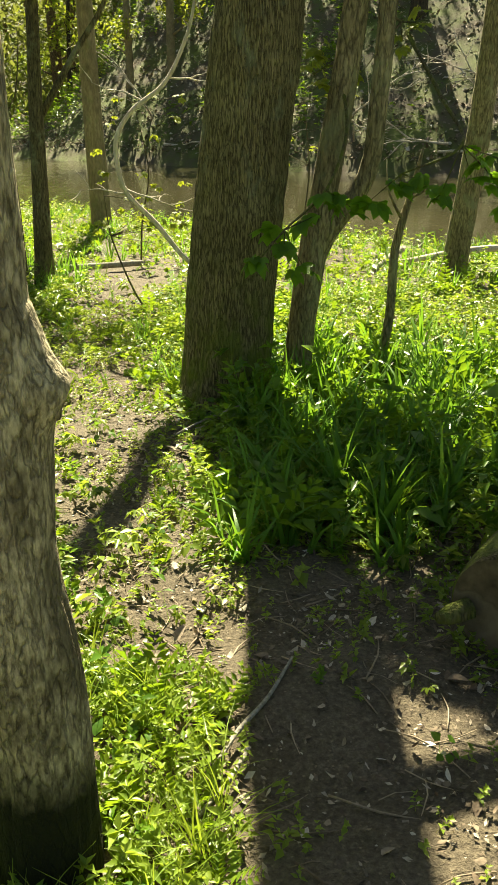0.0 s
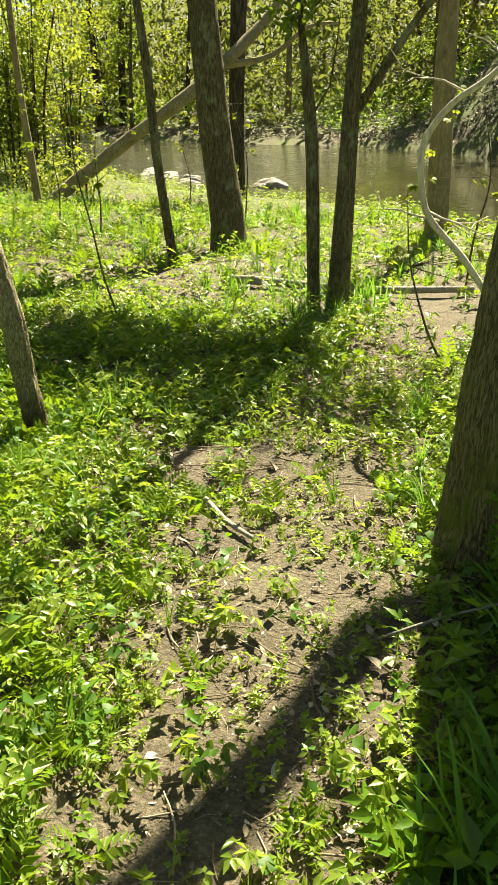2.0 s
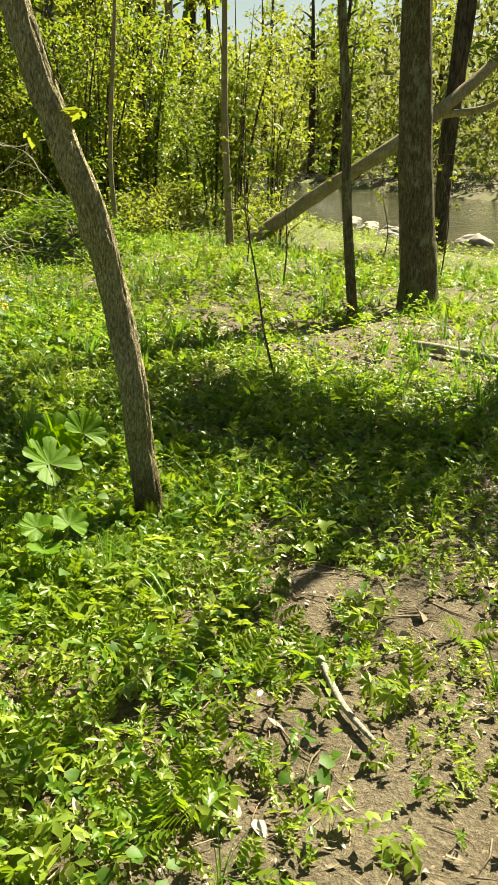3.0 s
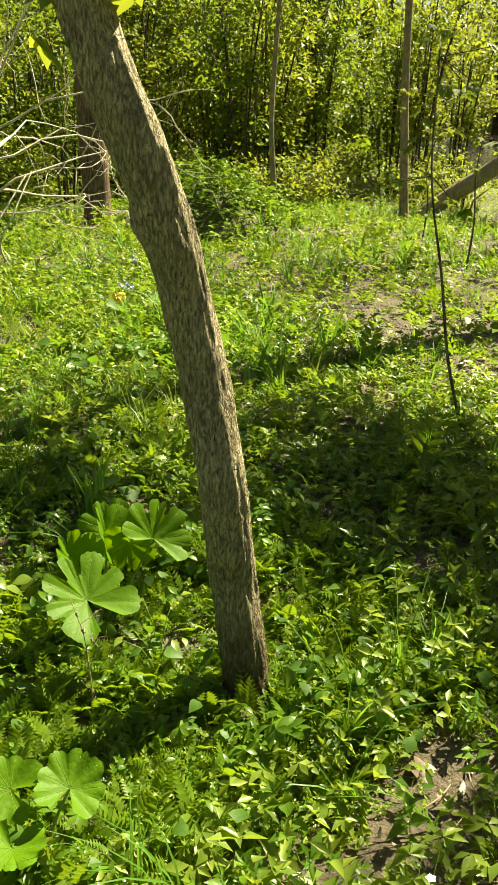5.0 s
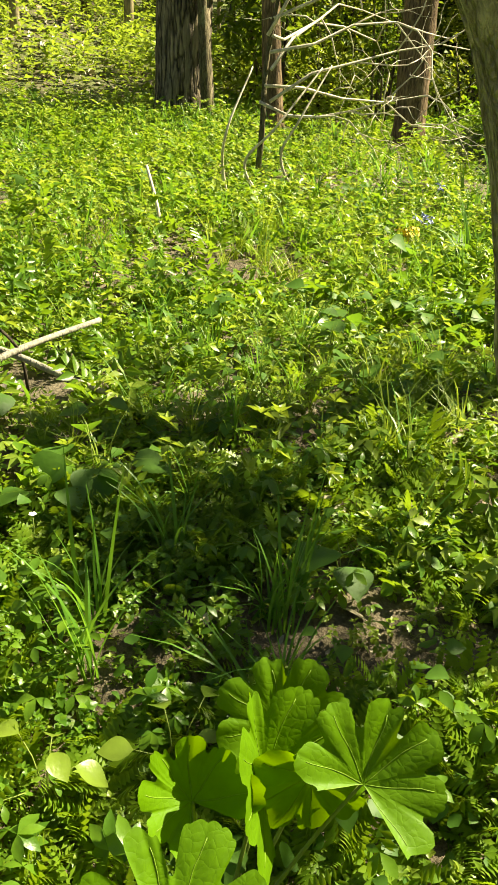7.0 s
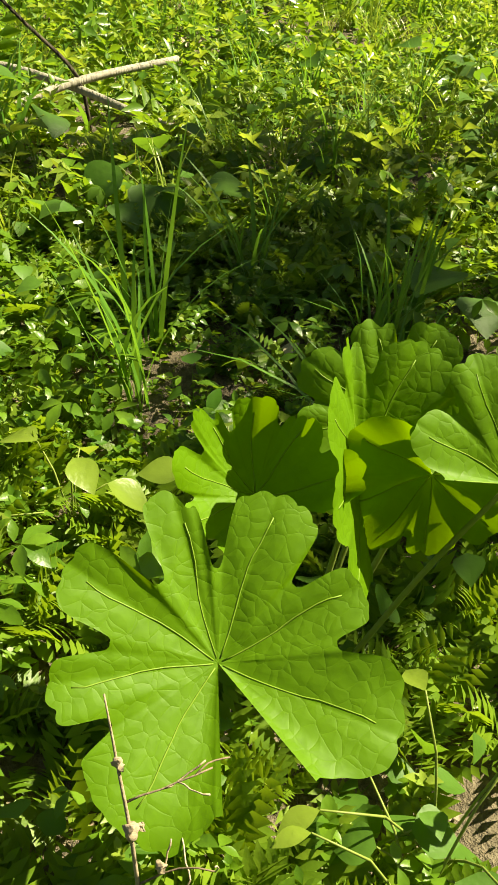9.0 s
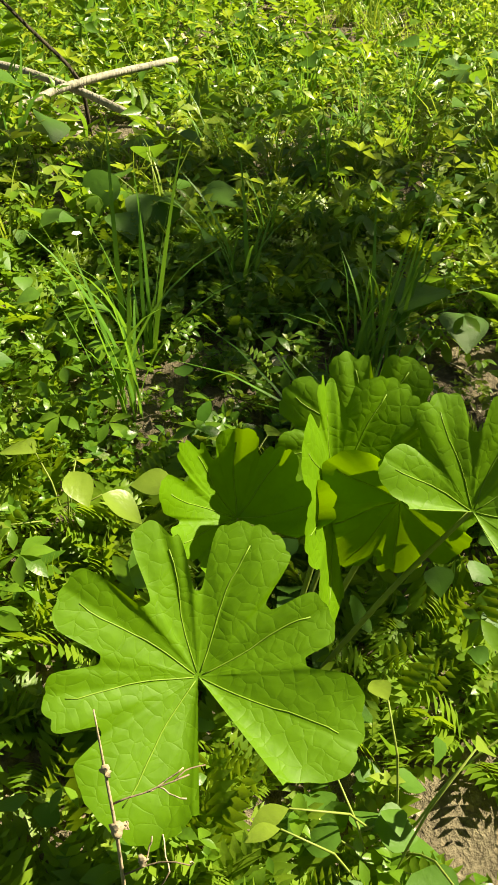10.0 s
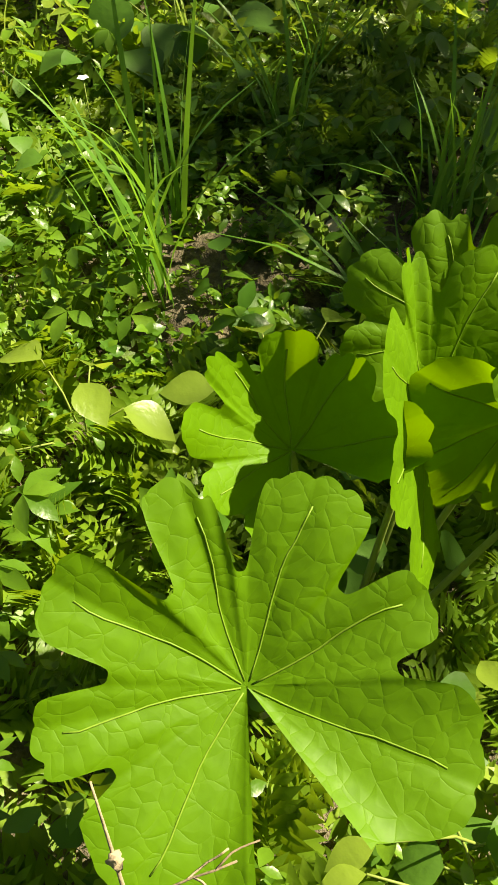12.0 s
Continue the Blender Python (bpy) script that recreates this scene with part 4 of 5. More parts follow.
scatter("ground_cover", MIXED_FAR, places(3800, -19, 4, 7, 20, 111, 0.4, patch=0.6, patch_cut=-0.1), 0.85, FERN, "mixed feathery and broad-leaved herbs farther off", "herbs", 18, 0.3)
scatter("ground_cover", MIXED_FAR, places(3400, -17, -6, 2, 10, 112, 0.4, patch=0.6, patch_cut=-0.1), 0.8, HERB, "mixed broad and feathery herbs farther off", "herbs", 19, 0.3)
BROAD_CLUMPS = [rosette(180 + i, 5, 0.09, 0.07, 4, 1) for i in range(3)]
scatter("ground_cover", BROAD_CLUMPS, places(900, -14, -5.6, 2.5, 11, 115, 0.4, patch=0.55, patch_cut=0.22), 1.05, VIOLET, "clumps of broad dark green leaves among the herbs", "herbs", 41, 0.3)
scatter("grass", TUFTS_FAR, places(1500, -18, -5.5, 2.5, 11, 116, 0.4, patch=0.5, patch_cut=0.2), 0.9, GRASS, "patches of dark green grass among the herbs", "grass", 42)
scatter("grass", TUFTS, places(800, -9.5, -5.2, 3.5, 9, 117, 0.4, patch=0.8, patch_cut=0.15), 0.7, HERB_PALE, "thin yellow-green grass among the herbs", "grass", 43)
scatter("grass", TUFTS_FAR, places(2200, -19, 6, 9, 20, 109, 0.3, patch=0.5, patch_cut=0.1), 1.1, GRASS, "grass tufts among the herbs farther off", "grass", 10)


def litter_piece(seed):
    r = random.Random(seed)
    l = r.uniform(0.02, 0.06)
    return moved(blade(l, l * r.uniform(0.4, 0.8), 3 if seed >= 40 else 1, r.uniform(-0.5, 0.6), r.uniform(-0.7, 0.7), r.uniform(0.3, 0.6)), Matrix.Translation((0, 0, 0.008)))


scatter("leaf_litter", [litter_piece(i) for i in range(20, 30)], places(5000, -0.9, 1.5, 0.5, 4.4, 121, 1.0, patch_cut=-2), 0.42, LITTER, "dry curled leaf scraps and chips on the trodden soil", "leaf litter", 24, 0.5)
scatter("leaf_litter", [litter_piece(i) for i in range(8)], places(19000, -4.5, 2.0, 0.6, 9.5, 120, 1.0, patch_cut=-2), 0.36, LITTER, "dry brown leaf scraps on the soil", "leaf litter", 12, 0.3)

scatter("leaf_litter", [litter_piece(i) for i in range(40, 50)], places(4200, -3.0, 1.6, 0.8, 9.0, 122, 1.0, patch_cut=-2), 1.0, LITTER, "whole dry beige leaves on the trodden soil", "leaf litter", 36, 0.4)

scatter("leaf_litter", [litter_piece(i) for i in range(50, 58)], places(5200, -17, -4.5, 2.5, 11, 123, 1.0, patch=0.6, patch_cut=0.0), 1.5, LITTER, "grey-brown dead leaves showing between the herbs", "leaf litter", 44, 0.4)


# ---- plants with large lobed leaves ----
def broad_leaf(size, seed=0, cup=0.5, fold_left=0.0, fold_right=0.0, wave=0.006, curl=0.25, deep=1.0, open_left=165.0, open_right=150.0):
    """A large round leaf with deep sinuses and scalloped lobes: x to its right, y to its middle lobe, z its upper side."""
    r = random.Random(seed)
    jig = lambda v: v + r.uniform(-2, 2)
    # sinuses: angle, radius of the bottom, half width; lobes between them: length
    sinus = [(jig(-110), 0.68, 5.0), (jig(-71), 0.64, 6.0), (jig(-30), 0.57, 7.5), (jig(7), 0.54, 6.0), (jig(51), 0.62, 5.5), (jig(91), 0.67, 5.0)]
    sinus = [(a, 1 - (1 - low) * deep, w * deep) for a, low, w in sinus]
    lengths = [1.02, 0.96, 1.04, 1.03, 1.02, 0.94, 1.05]
    veins = [-9, -50, 27, -88, 70, -138, 120]
    th = np.radians(np.linspace(-open_left, open_right, 421))
    deg = np.degrees(th)
    cuts = [-182.0] + [q[0] for q in sinus] + [160.0]
    out = np.ones_like(th)
    for lo, hi, length in zip(cuts[:-1], cuts[1:], lengths):
        inside = (deg >= lo) & (deg <= hi)
        u = (deg[inside] - lo) / (hi - lo)
        out[inside] = length * (1 - 0.17 * np.abs(2 * u - 1) ** 2.4)
    for a, low, w in sinus:
        pull = np.exp(-np.abs((deg - a) / w) ** 4)
        out = out * (1 - pull) + low * pull
    rim = np.clip((out - 0.7) / 0.15, 0, 1)
    bite = np.abs(np.sin(th * 19 + r.random() * 3 + 1.6 * np.sin(th * 3.3 + r.random() * 6)))
    out += (0.042 * bite ** 0.7 * (0.55 + 0.45 * np.sin(th * 5.3 + r.random() * 6)) - 0.02) * rim + 0.004 * np.sin(th * 53) * rim - 0.1 * np.exp(-((deg + 5) / 3.0) ** 2)
    out *= 1 - 0.22 * smooth01((deg - open_right + 22) / 22) - 0.2 * smooth01((-deg - open_left + 18) / 18)
    rings = np.array([0.004, 0.08, 0.16, 0.26, 0.36, 0.46, 0.56, 0.66, 0.75, 0.83, 0.9, 0.96, 1.0])
    q = rings[:, None] * out[None] * size
    turn = np.repeat(th[None], len(rings), 0)
    x, y = q * np.sin(turn), q * np.cos(turn)
    z = cup * q * q / size
    apart = np.min([np.abs(deg - a) for a in veins], axis=0)
    puff = np.clip(np.radians(apart)[None] * q / 0.022, 0, 1)
    z += 0.0155 * size * np.sin(puff * math.pi / 2) * np.minimum(1, rings[:, None] * 3)
    z += size * rings[:, None] * (0.24 * np.exp(-(open_right - deg) / 16) + 0.1 * np.exp(-(open_left + deg) / 10))[None]
    z += wave * 1.2 * np.sin(th * 2.4 + r.random() * 6)[None] * rings[:, None] ** 2 + wave * 0.55 * np.sin(th * 11 + r.random() * 6)[None] * rings[:, None] ** 3
    z -= curl * q ** 4 / size ** 3 * 0.5
    for side, ang in ((-1, fold_left), (1, fold_right)):
        if ang:
            on = (x * side) > 0
            a = ang * np.clip(np.abs(x) / 0.03, 0, 1)
            z = np.where(on, z + np.abs(x) * np.sin(a), z)
            x = np.where(on, x * np.cos(a), x)
    grid = np.stack((x, y, z), -1)
    v = grid.reshape(-1, 3)
    n = len(th)
    i, j = np.meshgrid(np.arange(len(rings) - 1), np.arange(n - 1), indexing="ij")
    a = (i * n + j).ravel()
    f = np.concatenate((np.stack((a, a + n, a + n + 1), -1), np.stack((a, a + n + 1, a + 1), -1)))

    def on_blade(angle, share):
        k = int(np.argmin(np.abs(deg - angle)))
        s = np.interp(share, rings, np.arange(len(rings)))
        lo = min(int(s), len(rings) - 2)
        return grid[lo, k] * (1 - s + lo) + grid[lo + 1, k] * (s - lo)

    lines = []
    for a in veins:
        main = [(*on_blade(a + 2.5 * math.sin(s * 6 + a), s), 0.00055 * (1 - 0.8 * s)) for s in np.linspace(0.03, 0.86, 12)]
        one = [tube(main, 5, 0.02)]
        lines.append(join(one))
    return (v, f), lines


def leaf_pose(centre, forward, normal):
    f, n = Vector(forward).normalized(), Vector(normal).normalized()
    rt = f.cross(n).normalized()
    n = rt.cross(f).normalized()
    m = Matrix((rt, f, n)).transposed().to_4x4()
    m.translation = Vector(centre)
    return m


def lobed_plant(base, leaves, label):
    ob = thing("lobed_leaf_plant", base, label, "plant")
    b = Vector(base)
    for k, (c, fwd, nrm, size, opts) in enumerate(leaves):
        c = Vector(c) - b
        blade_soup, vein_soup = broad_leaf(size, seed=70 + k, **opts)
        lf = part("leaf", blade_soup, BROAD, ob)
        for one in vein_soup:
            part("vein", one, VEIN, lf)
        lf.matrix_local = leaf_pose(c, fwd, nrm)
        foot = Vector((c.x * 0.25, c.y * 0.25, -0.02))
        mid = foot.lerp(c, 0.55) + Vector((0, 0, 0.02))
        part("stalk", tube([(*foot, 0.0042), (*mid, 0.004), (*(c - Vector(nrm).normalized() * 0.007), 0.0032)], 10, 0.03), STALK, ob, "pale green round stalk")
    return ob


gz = lambda x, y: float(ground_z(x, y))
lobed_plant((-3.95, 6.1, gz(-3.95, 6.1)), [
    ((-3.739, 5.96, 0.007), (-0.74, 0.02, 0.66), (0.66, 0.0, 0.75), 0.166, dict(cup=0.22, fold_left=0.12, fold_right=0.2, open_left=171)),
    ((-3.862, 6.325, 0.07), (-0.38, 0.6, 0.8), (0.83, -0.25, 0.45), 0.148, dict(cup=0.2, fold_left=0.2, fold_right=0.1, deep=0.75, open_left=112, open_right=125)),
    ((-3.955, 6.185, 0.045), (-0.4, -0.04, 0.9), (0.9, 0.03, 0.42), 0.16, dict(cup=0.2, fold_left=0.92, fold_right=0.05, deep=0.6, open_right=105)),
    ((-4.05, 6.262, 0.035), (-0.5, 0.05, 0.85), (0.8, -0.3, 0.5), 0.138, dict(cup=0.15, fold_left=0.1, fold_right=0.15, deep=0.6)),
    ((-3.95, 6.05, 0.032), (-0.6, -0.3, 0.45), (0.45, -0.1, 0.8), 0.1, dict(cup=0.55, fold_left=0.25, fold_right=0.35, wave=0.012, curl=-0.1, deep=0.6, open_left=140)),
    ((-3.91, 6.25, 0.06), (0.05, -0.1, -0.95), (0.93, -0.1, 0.22), 0.12, dict(cup=0.15, deep=0.5)),
], "spring plant with large scalloped bright green lobed leaves")
lobed_plant((-3.06, 5.36, gz(-3.06, 5.36)), [
    ((-3.1, 5.36, 0.02), (-0.6, -0.5, 0.4), (0.5, -0.2, 0.8), 0.085, dict(cup=0.3, deep=0.35)),
    ((-3.0, 5.47, 0.03), (-0.4, 0.7, 0.3), (0.5, -0.2, 0.8), 0.09, dict(cup=0.35, deep=0.3)),
    ((-2.98, 5.3, -0.03), (0.5, -0.5, 0.1), (0.2, -0.1, 0.9), 0.085, dict(cup=0.3, deep=0.35)),
], "small lobed-leaf plant with three young leaves in herbs")


# ---- things on the near ground ----
def stick(name, rows, material, label, category="stick", sides=10, group=""):
    b = Vector(rows[0][:3])
    ob = new(name, mesh_np(name, *tube([(x - b.x, y - b.y, z - b.z, r) for x, y, z, r in rows], sides, 0.05, 0.12, seed=len(name) + rows[0][0]), material))
    ob.matrix_world = Matrix.Translation(b)
    return tagged(ob, label, category, group)


stick("stick", [(-6.57, 6.42, 0.0, 0.013), (-6.3, 6.03, -0.012, 0.0145), (-6.15, 5.8, -0.055, 0.015), (-5.95, 5.45, -0.12, 0.014), (-5.8, 5.2, -0.17, 0.01)], DEAD_WOOD, "broken bleached stick lying across another over the herbs", group="crossed sticks")
stick("stick", [(-5.96, 6.36, -0.11, 0.01), (-6.15, 6.17, -0.07, 0.013), (-6.31, 6.02, -0.035, 0.014), (-6.5, 5.8, 0.0, 0.014), (-6.75, 5.5, 0.0, 0.011)], DEAD_WOOD, "bleached stick rising out of the herbs under another", group="crossed sticks")
stick("stick", [(-6.28, 6.06, -0.2, 0.007), (-6.3, 6.03, 0.0, 0.007), (-6.34, 5.88, 0.16, 0.006), (-6.4, 5.7, 0.34, 0.005)], BARK_DARK, "thin dark twig standing among the crossed sticks", group="crossed sticks")
stick("stick", [(-8.6, 7.25, -0.25, 0.014), (-8.75, 7.27, 0.0, 0.013), (-9.0, 7.25, 0.28, 0.01)], BARK_WHITE, "short bleached twig standing in the herbs")
stick("stick", [(-9.35, 6.1, -0.3, 0.03), (-9.36, 6.1, 0.5, 0.026), (-9.4, 6.05, 1.6, 0.02)], BARK_GREY, "thin upright grey dead stem")
stick("stick", [(-0.1, 1.9, -0.03, 0.007), (-0.03, 2.05, -0.025, 0.008), (0.06, 2.2, -0.025, 0.007), (0.15, 2.42, -0.03, 0.005)], DEAD_WOOD, "dry twig lying on the path")
stick("stick", [(-0.14, 1.72, -0.04, 0.006), (-0.05, 1.86, -0.03, 0.007), (0.0, 1.98, -0.03, 0.006)], DEAD_WOOD, "bent dry twig lying beside the path")
stick("stick", [(-1.62, 5.5, -0.11, 0.014), (-1.4, 5.3, -0.1, 0.013), (-1.2, 5.2, -0.11, 0.009)], DEAD_WOOD, "short rotten stick lying on the bare soil")
stick("stick", [(-0.55, 4.6, -0.11, 0.006), (-0.3, 4.75, -0.02, 0.006), (-0.05, 4.9, 0.04, 0.004)], DEAD_WOOD, "thin dry twig lying at the edge of the shade")
stick("stick", [(-1.2, 6.6, -0.15, 0.01), (-0.95, 7.0, -0.15, 0.01), (-0.7, 7.5, -0.16, 0.008)], DEAD_WOOD, "dry branch piece lying behind the great tree")
stick("stick", [(2.1, 11.6, -0.2, 0.05), (3.2, 12.2, -0.12, 0.05), (4.6, 12.6, -0.1, 0.04), (6, 13.2, -0.2, 0.03)], BARK_WHITE, "bleached driftwood branch lying on the bank", "driftwood")
stick("stick", [(1.7, 11.4, -0.26, 0.04), (2.1, 12.0, -0.1, 0.05), (2.3, 12.8, -0.2, 0.04)], DEAD_WOOD, "driftwood piece lying on the bank", "driftwood")
stick("stick", [(-4.2, 11.3, -0.22, 0.05), (-3.4, 11.2, -0.2, 0.055), (-2.6, 11.3, -0.23, 0.05), (-1.4, 11.9, -0.24, 0.04)], DEAD_WOOD, "rotting log lying in the herbs", "log")


def sawn_log():
    axis = Vector((0.55, 0.83, 0.0)).normalized()
    at = Vector((0.89, 2.46, 0.13))
    ob = thing("log", at, "short sawn log with grey bark lying beside the path", "log")
    rows = [(*(axis * d), 0.2 + 0.01 * math.sin(d * 9)) for d in (0.0, 0.1, 0.25, 0.5, 0.75, 0.9)]
    part("bark", tube(rows, 48, 0.03, 0.05, 0.006, 4), BARK_GREY, ob, "grey ridged bark")
    ring, f = [(0, 0, 0)], []
    side = axis.cross(Vector((0, 0, 1)))
    for ri in range(1, 9):
        for k in range(48):
            a = k * 2 * math.pi / 48
            rr = 0.196 * ri / 8
            p = side * (math.cos(a) * rr) + Vector((0, 0, math.sin(a) * rr)) - axis * (0.006 + 0.004 * noise.noise((ri * 0.9, k * 0.25, 2)))
            ring.append(tuple(p))
    ring[0] = tuple(-axis * 0.006)
    for k in range(48):
        f.append((0, 1 + k, 1 + (k + 1) % 48))
        for ri in range(7):
            a, b = 1 + ri * 48 + k, 1 + ri * 48 + (k + 1) % 48
            f += [(a, a + 48, b + 48), (a, b + 48, b)]
    part("sawn_face", (np.array(ring), np.array(f)), LOG_END, ob, "brown weathered sawn face")
    part("branch_stub", tube([(-0.12, 0.05, -0.02, 0.04), (-0.2, 0.02, -0.03, 0.035), (-0.24, 0.0, -0.03, 0.02)], 10, 0.03, 0.1), BARK_GREY, ob)


sawn_log()


def rock(name, at, size, seed, label, material=None):
    bm = bmesh.new()
    bmesh.ops.create_icosphere(bm, subdivisions=4, radius=1.0)
    for vt in bm.verts:
        n = noise.noise(vt.co * 1.1 + Vector((seed, 0, 0))) * 0.4 + noise.noise(vt.co * 4 + Vector((0, seed, 0))) * 0.12
        vt.co = Vector((vt.co.x * size[0], vt.co.y * size[1], vt.co.z * size[2])) * (1 + n)
    me = bpy.data.meshes.new(name)
    bm.to_mesh(me)
    bm.free()
    me.polygons.foreach_set("use_smooth", np.ones(len(me.polygons), bool))
    me.materials.append(material or STONE)
    ob = new(name, me)
    ob.matrix_world = Matrix.Translation(at)
    return tagged(ob, label, "rock")


rock("rock", (-6.35, 5.95, -0.25), (0.07, 0.11, 0.12), 3, "pale weathered stone half buried among herbs")
rock("rock", (-11.2, 29.3, -0.95), (0.6, 0.4, 0.35), 4, "rounded grey rock standing in the river")
for k in range(9):
    rock("rock", (-14.6 - 0.55 * k, 30.0 + 0.45 * k + 0.6 * (k % 3), -0.97), (0.4, 0.3, 0.16), 10 + k, "pale stone breaking the water in the riffle", STONE)["group"] = "riffle stones"


def maple_leaf(size, rows=2):
    """Five pointed lobes from one stalk."""
    out = []
    for a, l in ((0, 1.0), (0.75, 0.85), (-0.75, 0.85), (1.55, 0.5), (-1.55, 0.5)):
        out.append(moved(blade(size * l, size * l * 0.62, rows, 0.25, 0.15, 0.45), Euler((0, 0, a)).to_matrix().to_4x4()))
    return join(out)


MAPLES = {m: [mesh_np("leaf", *maple_leaf(1.0, 2), m) for _ in range(2)] for m in (TREE_LEAF, YOUNG_LEAF, MAPLE)}


def leafy_branch(rows, clusters, leaf, label, material=None, bark=None, seed=0, per=5, name="branch"):
    """A low branch whose leaves hang in clusters round the given places."""
    b = Vector(rows[0][:3])
    ob = thing(name, b, label, "branch")
    part("stem", tube([(x - b.x, y - b.y, z - b.z, r) for x, y, z, r in rows], 7, 0.08, 0.08), bark or BARK_GREY, ob)
    r = random.Random(seed)
    for c in clusters:
        near = min(rows, key=lambda q: (Vector(q[:3]) - Vector(c)).length)
        soups_stem = tube([(near[0] - b.x, near[1] - b.y, near[2] - b.z, 0.004), (c[0] - b.x, c[1] - b.y, c[2] - b.z, 0.002)], 4, 0.1)
        part("twig", soups_stem, bark or BARK_GREY, ob)
        for k in range(per):
            lf = new("leaf", r.choice(MAPLES[material or TREE_LEAF]))
            lf.parent = ob
            lf.matrix_local = Matrix.Translation(Vector(c) - b + Vector((r.uniform(-.06, .06), r.uniform(-.06, .06), r.uniform(-.05, .05)))) @ Euler((r.uniform(-.5, .5), r.uniform(0.0, 0.9), r.uniform(0, 6.28))).to_matrix().to_4x4() @ Matrix.Scale(leaf * r.uniform(0.7, 1.2), 4)
    return ob


leafy_branch([(0.6, 5.85, 1.9, 0.012), (0.6, 5.5, 1.6, 0.01), (0.45, 5.1, 1.3, 0.008), (0.2, 4.85, 1.1, 0.006), (0.05, 4.7, 0.95, 0.003)],
             [(0.05, 4.71, 0.93), (0.2, 4.8, 1.0), (0.33, 5.0, 0.85), (0.47, 5.04, 1.28), (0.12, 4.9, 1.12), (0.36, 4.95, 1.16), (0.6, 5.1, 1.2)], 0.125, "low shaded maple branch with broad green leaves before the trunk", MAPLE, seed=3, per=4)
leafy_branch([(1.0, 5.9, 2.2, 0.014), (1.15, 5.4, 1.8, 0.012), (1.2, 5.0, 1.55, 0.009), (0.85, 4.9, 1.4, 0.005)],
             [(0.7, 5.0, 1.25), (0.85, 4.95, 1.32), (1.0, 5.0, 1.36), (1.12, 5.05, 1.3), (1.25, 5.0, 1.42), (1.35, 5.1, 1.5), (1.4, 4.95, 1.36), (1.5, 5.05, 1.45), (1.55, 5.1, 1.25)], 0.115, "low maple branch with broad green leaves over the herbs", MAPLE, seed=4, per=5)
leafy_branch([(0.6, 5.86, 2.0, 0.01), (0.5, 5.95, 2.0, 0.006), (0.42, 5.98, 1.95, 0.004)], [(0.44, 5.95, 1.95), (0.5, 5.9, 1.85), (0.46, 5.9, 2.1), (0.4, 6.0, 2.05)], 0.1, "sunlit fresh leaves sprouting from the slim tree", YOUNG_LEAF, seed=5, per=3)
leafy_branch([(0.86, 5.8, 2.3, 0.01), (0.95, 5.85, 2.25, 0.006), (1.05, 5.9, 2.25, 0.004)], [(0.97, 5.87, 2.15), (1.05, 5.9, 2.25), (0.72, 5.9, 1.95), (1.1, 5.9, 2.3)], 0.1, "sunlit fresh leaf spray on the slim stem", YOUNG_LEAF, seed=6, per=3)
leafy_branch([(-3.72, 5.95, 2.3, 0.008), (-3.62, 5.95, 2.15, 0.006), (-3.57, 5.97, 2.0, 0.004)], [(-3.526, 6.05, 1.9), (-3.63, 5.91, 1.78), (-3.61, 5.92, 1.9)], 0.11, "yellow-green young leaves hanging from the curving tree", YOUNG_LEAF, seed=7, per=2)


def shrub_stem(base, rows, clusters, label, leaf=0.07, per=5, material=None, seed=0):
    return leafy_branch([(base[0] + x, base[1] + y, base[2] + z, r) for x, y, z, r in rows], [(base[0] + x, base[1] + y, base[2] + z) for x, y, z in clusters], leaf, label, material or YOUNG_LEAF, BARK_GREY, seed, per, "shrub")


r0 = random.Random(12)
shrub_stem((-4.23, 8.88, -0.24), [(0, 0, -0.05, 0.012), (-0.13, -0.07, 0.45, 0.01), (-0.18, -0.15, 0.95, 0.008), (-0.28, -0.2, 1.5, 0.006), (-0.3, -0.2, 2.1, 0.004)],
           [(r0.uniform(-0.7, 0.3), r0.uniform(-0.5, 0.2), r0.uniform(1.3, 2.3)) for _ in range(12)], "thin young shrub with a few fresh leaves", 0.07, 3, TREE_LEAF, 8)
shrub_stem((-1.0, 8.6, -0.25), [(0, 0, -0.05, 0.012), (-0.2, 0, 0.3, 0.01), (-0.4, 0.1, 0.8, 0.007), (-0.45, 0.1, 1.2, 0.004)],
           [(r0.uniform(-0.5, 0.35), r0.uniform(-0.3, 0.3), r0.uniform(0.65, 1.4)) for _ in range(14)], "small shrub with yellow spring leaves by the arching branch", 0.07, 3, YOUNG_LEAF, 9)
for bx, by, s in ((-9.9, 21.0, 1), (-8.2, 14.5, 2), (-1.6, 12.5, 3), (-6.6, 17, 4), (0.8, 13.2, 5), (-10.5, 16.5, 6)):
    rr = random.Random(90 + s)
    z0 = gz(bx, by)
    shrub_stem((bx, by, z0), [(0, 0, -0.1, 0.016), (0.05, 0, 0.6, 0.013), (rr.uniform(-.2, .2), 0.05, 1.3, 0.009), (rr.uniform(-.4, .4), 0.1, 2.2, 0.004)],
               [(rr.uniform(-0.7, 0.7), rr.uniform(-0.5, 0.5), rr.uniform(0.6, 2.4)) for _ in range(16)], "young shrub with yellow-green spring leaves", 0.08, 4, YOUNG_LEAF, 20 + s)

